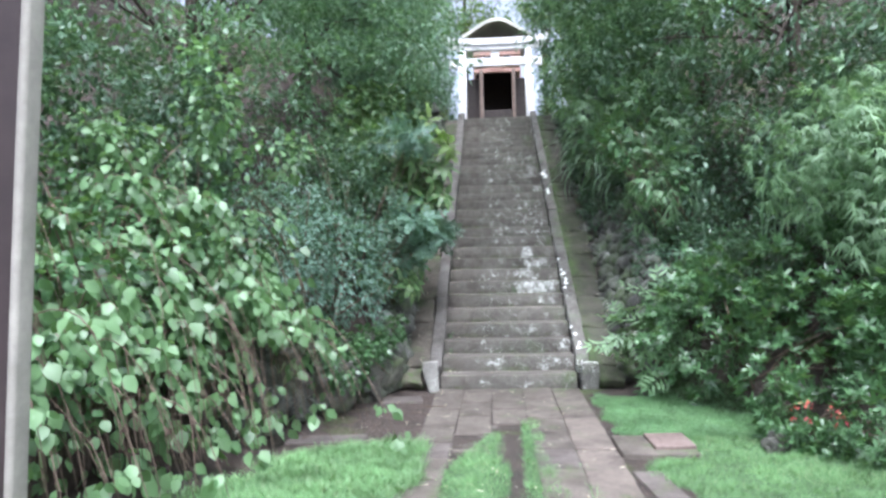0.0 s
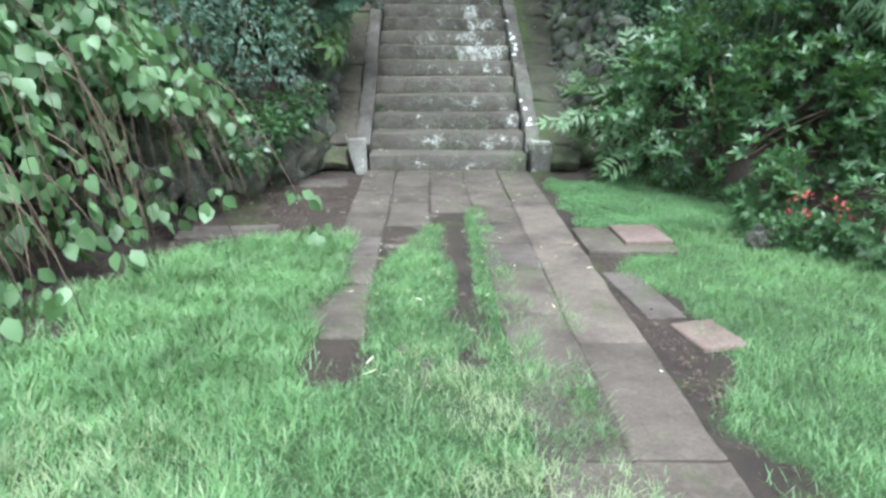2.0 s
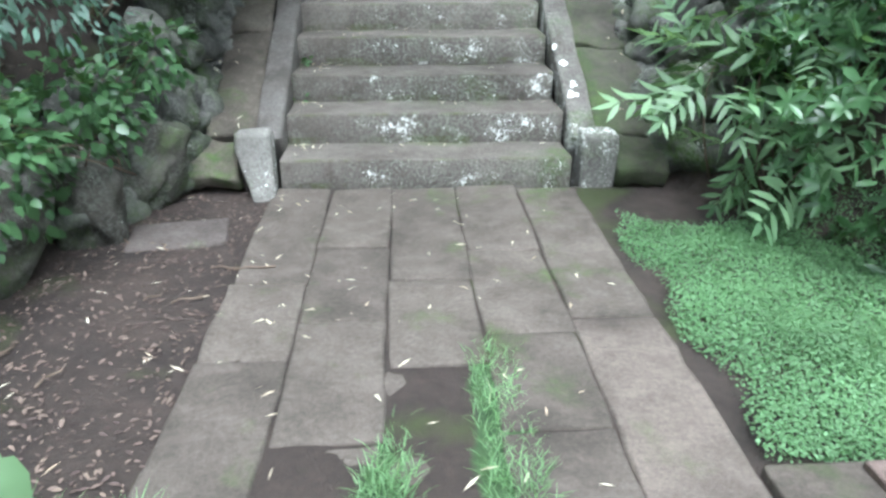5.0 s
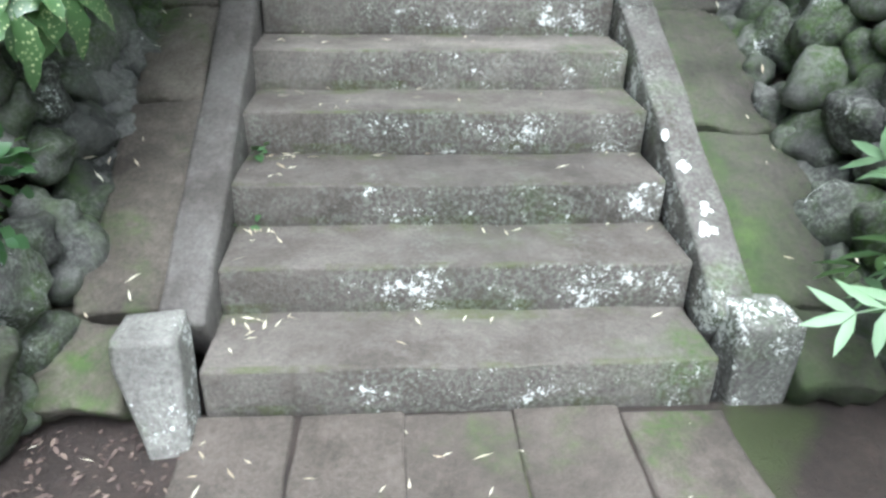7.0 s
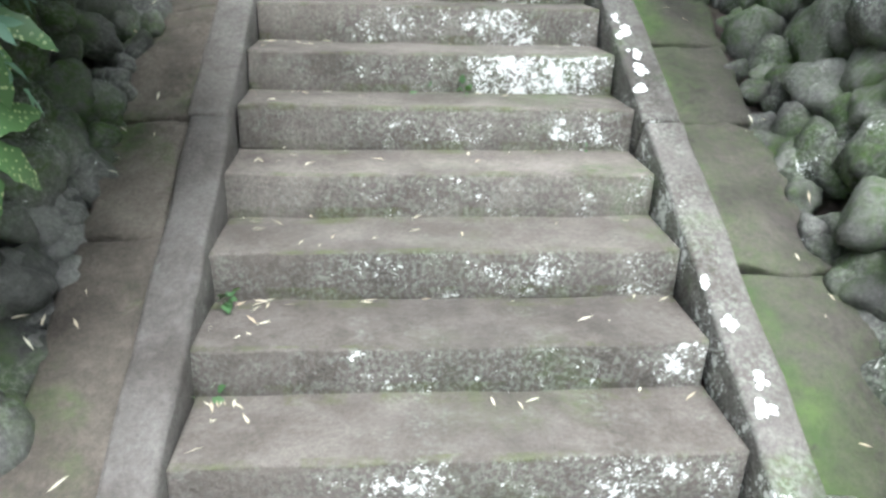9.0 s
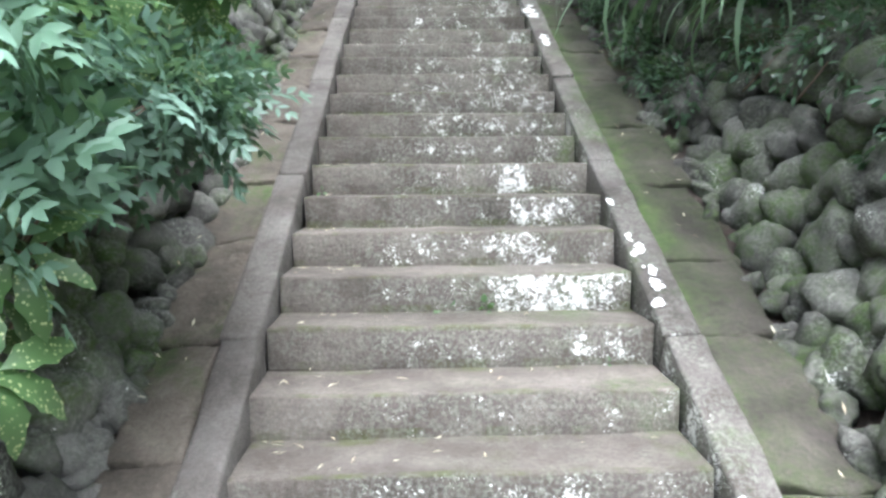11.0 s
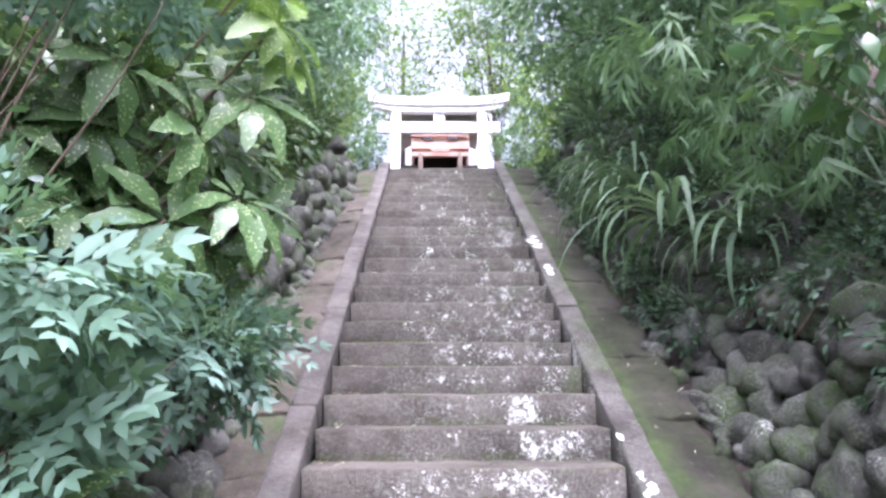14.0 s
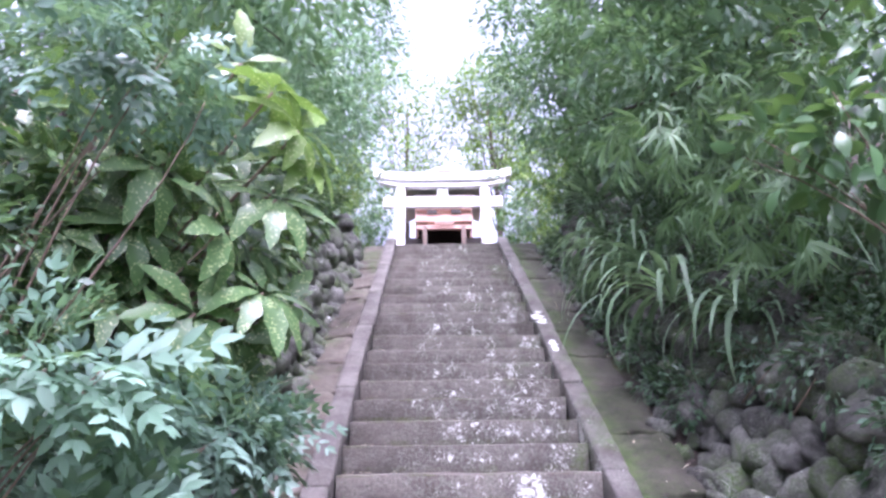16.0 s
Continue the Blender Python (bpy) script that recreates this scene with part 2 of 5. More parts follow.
def plain(name, dark, light, scale=8, roughness=0.7, relief=0.3, metal=0.0):
    m, n, l, b = mat(name)
    pos = n.new("ShaderNodeNewGeometry").outputs["Position"]
    f = noise_node(n, l, pos, scale, 6, 0.65)
    col = ramp(n, l, f, 0.3, 0.7, dark, light)
    col = mix(n, l, 0.4, col, ramp(n, l, noise_node(n, l, pos, scale * 9, 4), 0.3, 0.7, dark, light), "OVERLAY")
    l.new(col, b.inputs["Base Color"])
    b.inputs["Roughness"].default_value, b.inputs["Metallic"].default_value = roughness, metal
    bump(n, l, b, f, relief, 0.01)
    return m


STEP = stone("step_stone", (0.074, 0.064, 0.053), (0.150, 0.134, 0.115), lichen=1.0, moss=0.35, side=True)
CURB = stone("curb_stone", (0.080, 0.071, 0.061), (0.159, 0.147, 0.132), lichen=0.55, moss=0.3, side=True)
SLAB = stone("slab_stone", (0.055, 0.047, 0.037), (0.135, 0.118, 0.094), moss=0.5, side=False)
MOSSY = stone("mossy_slab_stone", (0.038, 0.033, 0.028), (0.082, 0.073, 0.061), moss=1.22)
PAVE = stone("paving_stone", (0.06, 0.051, 0.041), (0.118, 0.1, 0.083), moss=0.3, vary=0.5)
KERB = stone("pale_kerb_stone", (0.09, 0.075, 0.062), (0.158, 0.131, 0.109), moss=0.15)
BOULDER = stone("boulder_stone", (0.045, 0.044, 0.04), (0.145, 0.142, 0.126), lichen=1.5, moss=0.75, vary=0.9)
ROCK = stone("damp_rock", (0.04, 0.037, 0.03), (0.118, 0.11, 0.092), lichen=1.4, moss=0.7)
# torii stone lightened to near white: the sun on it is in the colour
PALE = stone("torii_stone", (0.6, 0.59, 0.57), (0.76, 0.75, 0.73), vary=0.05)
NEWEL = stone("newel_stone", (0.1, 0.092, 0.08), (0.2, 0.19, 0.17), lichen=3.1, moss=0.2)
HATCH = stone("hatch_concrete", (0.136, 0.100, 0.084), (0.216, 0.164, 0.142), vary=0.2)
DARKSTONE = stone("dark_damp_stone", (0.058, 0.048, 0.042), (0.12, 0.102, 0.09), moss=0.3)
LICHEN = plain("white_lichen", (0.62, 0.63, 0.58), (0.82, 0.83, 0.79), 30, 0.95)
BARK = plain("bark", (0.045, 0.034, 0.026), (0.14, 0.11, 0.085), 12, 0.9, 0.6)
TWIG = plain("twig", (0.12, 0.09, 0.065), (0.26, 0.2, 0.15), 14, 0.85)
POST = plain("post_timber", (0.035, 0.022, 0.024), (0.075, 0.05, 0.05), 6, 0.75)
POSTEDGE = plain("post_pale_edge", (0.28, 0.26, 0.235), (0.45, 0.42, 0.38), 7, 0.85)
# red hall timber, its colour paled to stand in for glare
REDWOOD = plain("glare_washed_red_timber", (0.42, 0.28, 0.23), (0.56, 0.4, 0.34), 5, 0.7)
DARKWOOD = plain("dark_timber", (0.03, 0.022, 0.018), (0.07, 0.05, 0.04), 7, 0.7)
PLASTER = plain("worn_timber", (0.16, 0.12, 0.1), (0.28, 0.22, 0.18), 5, 0.8)
# pink hall timber, likewise lightened in colour for the glare
PINKWOOD = plain("glare_washed_pink_timber", (0.6, 0.45, 0.39), (0.72, 0.58, 0.52), 5, 0.75)
ROOF = plain("roof_sheet", (0.42, 0.42, 0.36), (0.6, 0.6, 0.52), 3, 0.5)
LITTER = leaf("dry_leaf", (0.4, 0.33, 0.22), (0.72, 0.66, 0.52), 0.8, 0.1)
REDLITTER = leaf("brown_leaf", (0.06, 0.042, 0.035), (0.17, 0.12, 0.097), 0.8, 0.05)
PETAL = leaf("red_petal", (0.36, 0.03, 0.045), (0.55, 0.08, 0.08), 0.6, 0.2)

VINE = leaf("vine_leaf", (0.07, 0.15, 0.06), (0.21, 0.33, 0.155), 0.42, 0.35)
DARKLEAF = leaf("dark_shrub_leaf", (0.032, 0.07, 0.042), (0.1, 0.17, 0.096), 0.38, 0.2)
PALELEAF = leaf("pale_nandina_leaf", (0.085, 0.17, 0.115), (0.18, 0.3, 0.21), 0.62, 0.32)
BLUELEAF = leaf("nandina_leaf", (0.08, 0.155, 0.115), (0.195, 0.3, 0.235), 0.4, 0.3)
# yellow-green laurel copy, brightened in colour for the heads that catch light
LITLAUREL = leaf("lit_laurel_leaf", (0.085, 0.16, 0.03), (0.17, 0.27, 0.06), 0.45, 0.35, spots=True)
AUCUBA = leaf("aucuba_leaf", (0.03, 0.075, 0.028), (0.105, 0.185, 0.065), 0.34, 0.22, spots=True)
BUSHLEAF = leaf("glossy_shrub_leaf", (0.03, 0.08, 0.032), (0.095, 0.175, 0.072), 0.33, 0.25)
BAMBOO = leaf("bamboo_leaf", (0.085, 0.17, 0.085), (0.25, 0.37, 0.2), 0.45, 0.4)
STRAP = leaf("strap_leaf", (0.09, 0.165, 0.095), (0.28, 0.4, 0.25), 0.35, 0.25)
TREELEAF = leaf("tree_leaf", (0.065, 0.13, 0.08), (0.22, 0.34, 0.21), 0.36, 0.38)
# darker copy of tree_leaf, with the shade put into its colour
SHADELEAF = leaf("shaded_tree_leaf", (0.038, 0.08, 0.05), (0.13, 0.21, 0.125), 0.36, 0.3)
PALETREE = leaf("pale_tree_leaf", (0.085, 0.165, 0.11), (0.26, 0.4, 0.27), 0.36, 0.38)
# terrace leaves: the warm sunlight is mixed into this yellow-green
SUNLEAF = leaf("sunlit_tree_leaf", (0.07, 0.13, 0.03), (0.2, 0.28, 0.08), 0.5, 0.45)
GRASS = leaf("grass_blade", (0.07, 0.17, 0.058), (0.245, 0.41, 0.18), 0.5, 0.35, hue=0.02)
COVER = leaf("ground_cover_leaf", (0.085, 0.18, 0.075), (0.19, 0.33, 0.155), 0.6, 0.35)
DRYGRASS = leaf("dry_grass_blade", (0.25, 0.33, 0.17), (0.44, 0.5, 0.31), 0.6, 0.35)


def ground_material():
    m, n, l, b = mat("soil_and_turf")
    pos = n.new("ShaderNodeNewGeometry").outputs["Position"]
    at = n.new("ShaderNodeAttribute")
    at.attribute_name = "turf"
    soil = ramp(n, l, noise_node(n, l, pos, 2.2, 6, 0.65), 0.3, 0.7, (0.05, 0.039, 0.032), (0.15, 0.117, 0.096))
    soil = mix(n, l, 0.5, soil, ramp(n, l, noise_node(n, l, pos, 38, 5, 0.7), 0.3, 0.72, (0.05, 0.04, 0.034), (0.2, 0.16, 0.13)), "OVERLAY")
    soil = mix(n, l, ramp(n, l, noise_node(n, l, pos, 1.6, 4), 0.56, 0.66), soil, (0.07, 0.085, 0.03))
    turf = ramp(n, l, noise_node(n, l, pos, 9, 5), 0.3, 0.7, (0.035, 0.075, 0.025), (0.085, 0.15, 0.055))
    fac = maths(n, l, "ADD", at.outputs["Fac"], maths(n, l, "MULTIPLY", maths(n, l, "SUBTRACT", noise_node(n, l, pos, 6, 5), 0.5), 0.9))
    l.new(mix(n, l, ramp(n, l, fac, 0.4, 0.6), soil, turf), b.inputs["Base Color"])
    b.inputs["Roughness"].default_value = 0.95
    bump(n, l, b, mix(n, l, 0.5, noise_node(n, l, pos, 24, 6, 0.75), noise_node(n, l, pos, 90, 4, 0.7)), 1.0, 0.06)
    return m


GROUND = ground_material()


# ---- ground: one sheet, with the banks and the terrace ----
def smooth01(v):
    v = np.clip(v, 0, 1)
    return v * v * (3 - 2 * v)


def foot_left(y):
    open_top = 1.75 * smooth01((y - 8.6) / 2.0)
    return np.where(y > 0, -1.31 - open_top, -1.31 + 0.46 * y)


def foot_right(y):
    open_top = 1.75 * smooth01((y - 8.6) / 2.0)
    return np.where(y > 0, 1.4 + 0.2 * smooth01((y - 0.8) / 2) + open_top, 1.4 - 0.48 * y)


def height(x, y):
    x, y = np.asarray(x, float), np.asarray(y, float)
    base = np.clip(SLOPE * y, 0, TOP - 0.02)
    base = base + np.clip((y - 18.5) * 0.4, 0, 1.6)
    inner = np.where((y > 0) & (y < TOPY + 0.1), base - 0.02, base)
    inner = np.where((np.abs(x) < 0.95) & (y > 0.05) & (y < TOPY - 0.05), base - 0.3, inner)
    inner = np.where((np.abs(x) > 1.0) & (y > 0.05) & (y < TOPY), base + 0.085, inner)
    d = np.maximum(foot_left(y) - x, x - foot_right(y))
    front = smooth01((y + 9.5) / 4.0)
    rise = 0.85 * smooth01(d / 0.5) + 0.42 * np.clip(d - 0.3, 0, 9)
    rise = rise * front * np.where(y > 8.5, 1 - 0.6 * smooth01((y - 8.5) / 3), 1)
    rise = np.where((x > 0) & (y < 0), rise * (0.35 + 0.65 * smooth01((y + 1.5) / 1.5)), rise)
    return np.where(d > 0, base + rise, inner)


def turf_cover(x, y):
    """How much turf grows at a place of the forecourt, 0 to 1."""
    wob = 0.18 * np.sin(3.1 * y + 1.3 * x) + 0.12 * np.sin(7.7 * y - 2.0 * x + 1) + 0.1 * np.sin(5.1 * x + 2)
    left = smooth01((-0.66 + 0.35 * wob - x) / 0.1) * smooth01((-2.15 + wob - y - 0.75 * np.clip(-0.9 - x, 0, 9)) / 0.35) * smooth01((x + 2.25 - 0.28 * (y + 4.7) * -1 + wob) / 0.5)
    far = np.clip(-2.0 - y, 0, 3)
    l1, r1 = np.maximum(-0.2 - 0.3 * far, -0.57) - 0.08 * wob, -0.1 + 0.02 * far + 0.1 * wob
    strip1 = smooth01((x - l1) / 0.06) * smooth01((r1 - x) / 0.06) * smooth01((-2.0 - y) / 0.2)
    l2, r2 = 0.06 - 0.03 * far, 0.26 + 0.03 * far + 0.12 * wob
    strip2 = smooth01((x - l2) / 0.06) * smooth01((r2 - x) / 0.06) * smooth01((-1.62 - y) / 0.2)
    bare = smooth01((np.sin(4.3 * x + 2.1 * y) * np.sin(3.7 * y - 1.1 * x + 0.7) - 0.35) / 0.25)
    strip1, strip2 = strip1 * (1 - 0.7 * bare), strip2 * (1 - 0.35 * bare)
    mid = smooth01((-4.0 + 1.2 * wob - y) / 0.6) * smooth01((0.5 - x) / 0.1) * smooth01((x + 1.0) / 0.1) * (1 - 0.3 * bare)
    edge = smooth01(1 - np.abs(x - 0.5) / 0.07) * smooth01((-2.6 - y) / 0.3) * smooth01((wob + 0.12) / 0.2)
    right = smooth01((x - 0.94 - 0.5 * wob - 0.2 * np.clip((y + 3.2), 0, 1)) / 0.15) * smooth01((-1.2 + wob - y) / 0.4) * smooth01((foot_right(y) + 0.2 - x) / 0.5)
    near = smooth01((-5.2 - y) / 0.8) * ((x < 0.42) | (x > 0.86))
    return np.clip(np.maximum.reduce([left, strip1, strip2, 0.95 * mid, 0.8 * edge, right, near * smooth01((x + 3.6 + 2 * wob) / 0.6)]), 0, 1)


def build_ground():
    xs = np.concatenate([[-400, -150, -60, -30, -18], np.arange(-12, -4.5, 0.5), np.arange(-4.5, 4.5, 0.11), np.arange(4.5, 12.1, 0.5), [18, 30, 60, 150, 400]])
    ys = np.concatenate([[-400, -150, -60, -30, -18], np.arange(-12, -9, 0.5), np.arange(-9, 3, 0.11), np.arange(3, 16, 0.2), np.arange(16, 30, 0.7), [40, 70, 150, 400]])
    X, Y = np.meshgrid(xs, ys)
    Z = height(X, Y)
    nx, ny = len(xs), len(ys)
    flat = (np.abs(X) < 1.4) & (Y > 0)
    bumps = np.array([noise.noise((a * 2.3, b * 2.3, 0)) * 0.5 + noise.noise((a * 7, b * 7, 4)) * 0.3 for a, b in zip(X.ravel(), Y.ravel())]).reshape(X.shape)
    Z = Z + bumps * np.where(flat, 0, np.where(Z < 0.05, 0.022, 0.12)) - np.where((Y < 0) & (np.abs(X) < 0.84) & (Y > -7), 0.8 * bumps * 0.022 - 0.004, 0)
    me = bpy.data.meshes.new("ground")
    idx = np.arange(nx * ny).reshape(ny, nx)
    quads = np.stack([idx[:-1, :-1], idx[:-1, 1:], idx[1:, 1:], idx[1:, :-1]], -1).reshape(-1, 4)
    me.from_pydata(np.stack([X, Y, Z], -1).reshape(-1, 3).tolist(), [], quads.tolist())
    a = me.attributes.new("turf", "FLOAT", "POINT")
    a.data.foreach_set("value", turf_cover(X, Y).ravel().astype(np.float32))
    me.polygons.foreach_set("use_smooth", [True] * len(me.polygons))
    me.materials.append(GROUND)
    return tagged(new("ground", me), "brown soil and turf rising in banks beside the stairs", "ground", kind="structure")


build_ground()


# ---- the stone stairs ----
def build_stairs():
    stairs = thing("staircase", "long straight flight of worn grey stone steps with lichen", "stairs", kind="structure")
    for i in range(1, STEPS + 1):
        bm = bmesh.new()
        block(bm, (2 * HALF, RUN + 0.06, RISE + 0.015), (0, 0, 0), bevel=0.011, cuts=18, rough=0.008)
        xs = np.array([v.co.x for v in bm.verts])
        ob = part("step", bm, STEP, stairs, smooth=True)
        ob.data.attributes.new("lichen", "FLOAT", "POINT").data.foreach_set("value", lichen_at(i, xs).astype(np.float32))
        ob.location = (rng.normal(0, 0.006), (i - 1) * RUN + (RUN + 0.06) / 2, i * RISE - (RISE + 0.015) / 2 + rng.normal(0, 0.004))
        ob.rotation_euler = (rng.normal(0, 0.008), rng.normal(0, 0.004), rng.normal(0, 0.004))
    tilt = Matrix.Rotation(math.atan(SLOPE), 4, "X")
    for side in (-1, 1):
        y = 0.16
        while y < TOPY + 0.1:
            run = min(rng.uniform(0.9, 1.5), TOPY + 0.35 - y)
            if TOPY + 0.35 - y - run < 0.4:
                run = TOPY + 0.35 - y
            length = run / math.cos(math.atan(SLOPE)) - 0.008
            bm = bmesh.new()
            block(bm, (0.158, length, 0.22), bevel=0.018, cuts=10, rough=0.011)
            ob = part("curb_stone", bm, CURB, stairs, smooth=True)
            yc = y + run / 2
            zc = RISE + SLOPE * yc + 0.035 - 0.11 / math.cos(math.atan(SLOPE))
            ob.matrix_basis = Matrix.Translation((side * (HALF + 0.084) + rng.normal(0, 0.004), yc, zc)) @ tilt
            y += run
    # the squared blocks that end the curbs: one upright, one leaning and broken at its foot
    for x, y, w, d, top in ((-0.925, 0.0, 0.185, 0.2, 0.335), (0.958, 0.1, 0.205, 0.21, 0.295)):
        bm = bmesh.new()
        block(bm, (w, d, top + 0.1), bevel=0.022, cuts=4, rough=0.012)
        if x < 0:
            for v in bm.verts:
                low = max(0.0, 0.5 - (v.co.z + 0.05) / top)
                v.co.x = v.co.x * (1 - 0.55 * low) + 0.045 * low
                v.co.y -= 0.1 * low
        ob = part("newel_block", bm, NEWEL, stairs, "squared end stone with pale lichen", True)
        ob.matrix_basis = pose(x, y, (top - 0.1) / 2, -2, 2 if x > 0 else -3, 3 if x < 0 else 0)


build_stairs()


def build_slope_slabs(side, material, label):
    strip = thing("slope_paving", label, "paving", kind="structure")
    tilt = Matrix.Rotation(math.atan(SLOPE), 4, "X")
    y = -0.05
    while y < TOPY:
        run = rng.uniform(0.45, 0.95) if y > 0 else 0.27
        inner = 0.972 if y > 0 else 1.035 if side < 0 else 1.068
        length = run / math.cos(math.atan(SLOPE)) - rng.uniform(0.0, 0.008)
        w = (1.272 if side < 0 else 1.342) - inner + rng.uniform(-0.03, 0.05)
        bm = bmesh.new()
        block(bm, (w, length, 0.12), bevel=0.02, cuts=7, rough=0.032)
        ob = part("slab", bm, material, strip, smooth=True)
        yc = y + run / 2
        ob.matrix_basis = Matrix.Translation((side * (inner + w / 2), yc, RISE + SLOPE * yc - 0.03 - 0.06 + rng.normal(0, 0.005))) @ tilt @ pose(0, 0, 0, rng.normal(0, 0.7), side * 2.0 + rng.normal(0, 2.0), rng.normal(0, 1.0))
        y += run


build_slope_slabs(-1, SLAB, "sloping row of rough brown stone slabs beside the stairs")
build_slope_slabs(1, MOSSY, "sloping row of mossy stone slabs beside the stairs")


def boulder_mesh(seed):
    bm = bmesh.new()
    bmesh.ops.create_icosphere(bm, subdivisions=3, radius=0.5)
    k = Vector((seed * 3.7, seed * 1.3, 0))
    for v in bm.verts:
        v.co *= 1 + 0.5 * noise.noise(v.co * 1.9 + k) - 0.22 * abs(noise.noise(v.co * 3.4 + k)) + 0.1 * noise.noise(v.co * 7 + k)
    me = bpy.data.meshes.new("boulder")
    bm.to_mesh(me)
    bm.free()
    me.materials.append(BOULDER)
    me.polygons.foreach_set("use_smooth", [True] * len(me.polygons))
    return me


BOULDERS = [boulder_mesh(s) for s in range(9)]


def build_boulder_wall(side, y0, y1, rows, label):
    wall = thing("boulder_wall", label, "stone wall", kind="structure")
    for row in range(rows):
        y = y0 + rng.uniform(0, 0.2)
        while y < y1:
            s = rng.uniform(0.19, 0.34)
            d = 0.05 + 0.075 * row + rng.normal(0, 0.03)
            x = (foot_left(y) - d) if side < 0 else (foot_right(y) + d)
            base = max(0, SLOPE * y)
            ob = new("boulder", BOULDERS[rng.integers(9)])
            ob.parent = wall
            ob.matrix_basis = pose(float(x), y, base + 0.13 + 0.16 * row + rng.normal(0, 0.035), *rng.uniform(0, 360, 3)) @ Matrix.Diagonal((s * rng.uniform(0.8, 1.05), s * rng.uniform(0.9, 1.25), s * rng.uniform(0.75, 1.0), 1))
            y += s * rng.uniform(0.66, 0.8)
    # small rubble between the slabs and the wall
    y = y0 + 0.4
    while y < y1:
        edge, foot = (-1.27, float(foot_left(y))) if side < 0 else (1.34, float(foot_right(y)))
        if y > 0.3:
            for _ in range(2):
                s = rng.uniform(0.07, 0.17)
                ob = new("rubble_stone", BOULDERS[rng.integers(9)])
                ob.parent = wall
                ob.matrix_basis = pose(edge + (foot + 0.03 * side - edge) * rng.random(), y + rng.uniform(-0.05, 0.05), SLOPE * y + 0.1 + 0.1 * s, *rng.uniform(0, 360, 3)) @ Matrix.Diagonal((s, s * rng.uniform(0.9, 1.4), s * 0.8, 1))
        y += rng.uniform(0.08, 0.15)


build_boulder_wall(-1, -2.6, 8.8, 4, "dry wall of dark rounded boulders below the bank")
build_boulder_wall(1, -0.1, 8.8, 7, "dry wall of grey rounded boulders below the bank")


# ---- stamping leaves ----
def blade(n, width, droop=0.15, fold=0.12, peak=0.4):
    """A leaf of unit length along x: n pairs of edge points, folded along its rib."""
    t = np.linspace(0, 1, n + 2)
    mid = np.stack([t, 0 * t, -droop * t * t], -1)
    w = width * np.where(t < peak, np.sin(np.pi / 2 * t / peak), np.cos(np.pi / 2 * (t - peak) / (1 - peak)) ** 0.8)
    verts, faces = [tuple(p) for p in mid], []
    for s in (1, -1):
        first = len(verts)
        verts += [(t[i], s * w[i], -droop * t[i] ** 2 + fold * w[i] * 2) for i in range(1, n + 1)]
        for i in range(n + 1):
            a, b = i, i + 1
            e = [first + i - 1] if i > 0 else []
            g = [first + i] if i < n else []
            f = [a, b] + g + e
            faces.append(f if s > 0 else f[::-1])
    return np.array(verts), faces


def joined(items):
    """Several templates, each moved by a 4 x 4 matrix, as one."""
    verts, faces = [], []
    for (v, f), m in items:
        m = np.array(m)
        k = sum(len(q) for q in verts)
        verts.append(v @ m[:3, :3].T + m[:3, 3])
        faces += [[i + k for i in q] for q in f]
    return np.concatenate(verts), faces


def pinnate(pairs, size, width, curve=0.12):
    """A spray of leaflets on one stalk of unit length."""
    lf = blade(2, width, 0.16, 0.12, 0.38)
    items = []
    for i in range(pairs):
        t = 0.25 + 0.7 * i / max(1, pairs - 1)
        for s in (1, -1):
            items.append((lf, Matrix.Translation((t, 0, -curve * t * t)) @ Matrix.Rotation(s * radians(54 - 12 * t + 9 * math.sin(5 * i + s)), 4, "Z") @ Matrix.Rotation(radians(14 * s + 12 * math.sin(3 * i)), 4, "X") @ Matrix.Rotation(radians(10 * math.cos(4 * i + s)), 4, "Y") @ Matrix.Scale(size * (1.1 - 0.4 * t), 4)))
    items.append((lf, Matrix.Translation((0.95, 0, -curve)) @ Matrix.Scale(size * 0.8, 4)))
    stalk = (np.array([(0, 0.004, 0), (0, -0.004, 0), (1, -0.003, -curve), (1, 0.003, -curve)]), [[0, 1, 2, 3]])
    items.append((stalk, Matrix()))
    return joined(items)


def fan(n, width, spread_deg, droop):
    lf = blade(2, width, droop, 0.1, 0.3)
    return joined([(lf, Matrix.Rotation(radians((k / (n - 1) - 0.5) * spread_deg), 4, "Z") @ Matrix.Rotation(radians(12 * math.sin(k * 2.3)), 4, "Y") @ Matrix.Scale(0.8 + 0.2 * math.cos(k * 1.7), 4)) for k in range(n)])


SMALL = blade(1, 0.24, 0.1, 0.12)
SLIVER = blade(1, 0.085, 0.08, 0.05)
OVATE = blade(2, 0.36, 0.18, 0.1, 0.38)
OBLONG = blade(2, 0.2, 0.15, 0.15, 0.45)
BROAD = blade(4, 0.23, 0.28, 0.14, 0.5)
NANDINA = pinnate(4, 0.36, 0.2)
NANDINAS = joined([(NANDINA, Matrix.Rotation(radians(a), 4, "Z") @ Matrix.Rotation(radians(b), 4, "Y") @ Matrix.Scale(s, 4)) for a, b, s in ((0, 0, 1.0), (55, 12, 0.75), (-50, -8, 0.8))])
WHORL = joined([(blade(2, 0.17, 0.2, 0.14, 0.5), Matrix.Rotation(radians(51.4 * k), 4, "Z") @ Matrix.Rotation(radians(-28 + 14 * math.sin(2.6 * k)), 4, "Y") @ Matrix.Scale(0.85 + 0.15 * math.cos(3.1 * k), 4)) for k in range(7)])
ASH = pinnate(5, 0.42, 0.125, 0.22)
FAN = fan(5, 0.06, 85, 0.5)


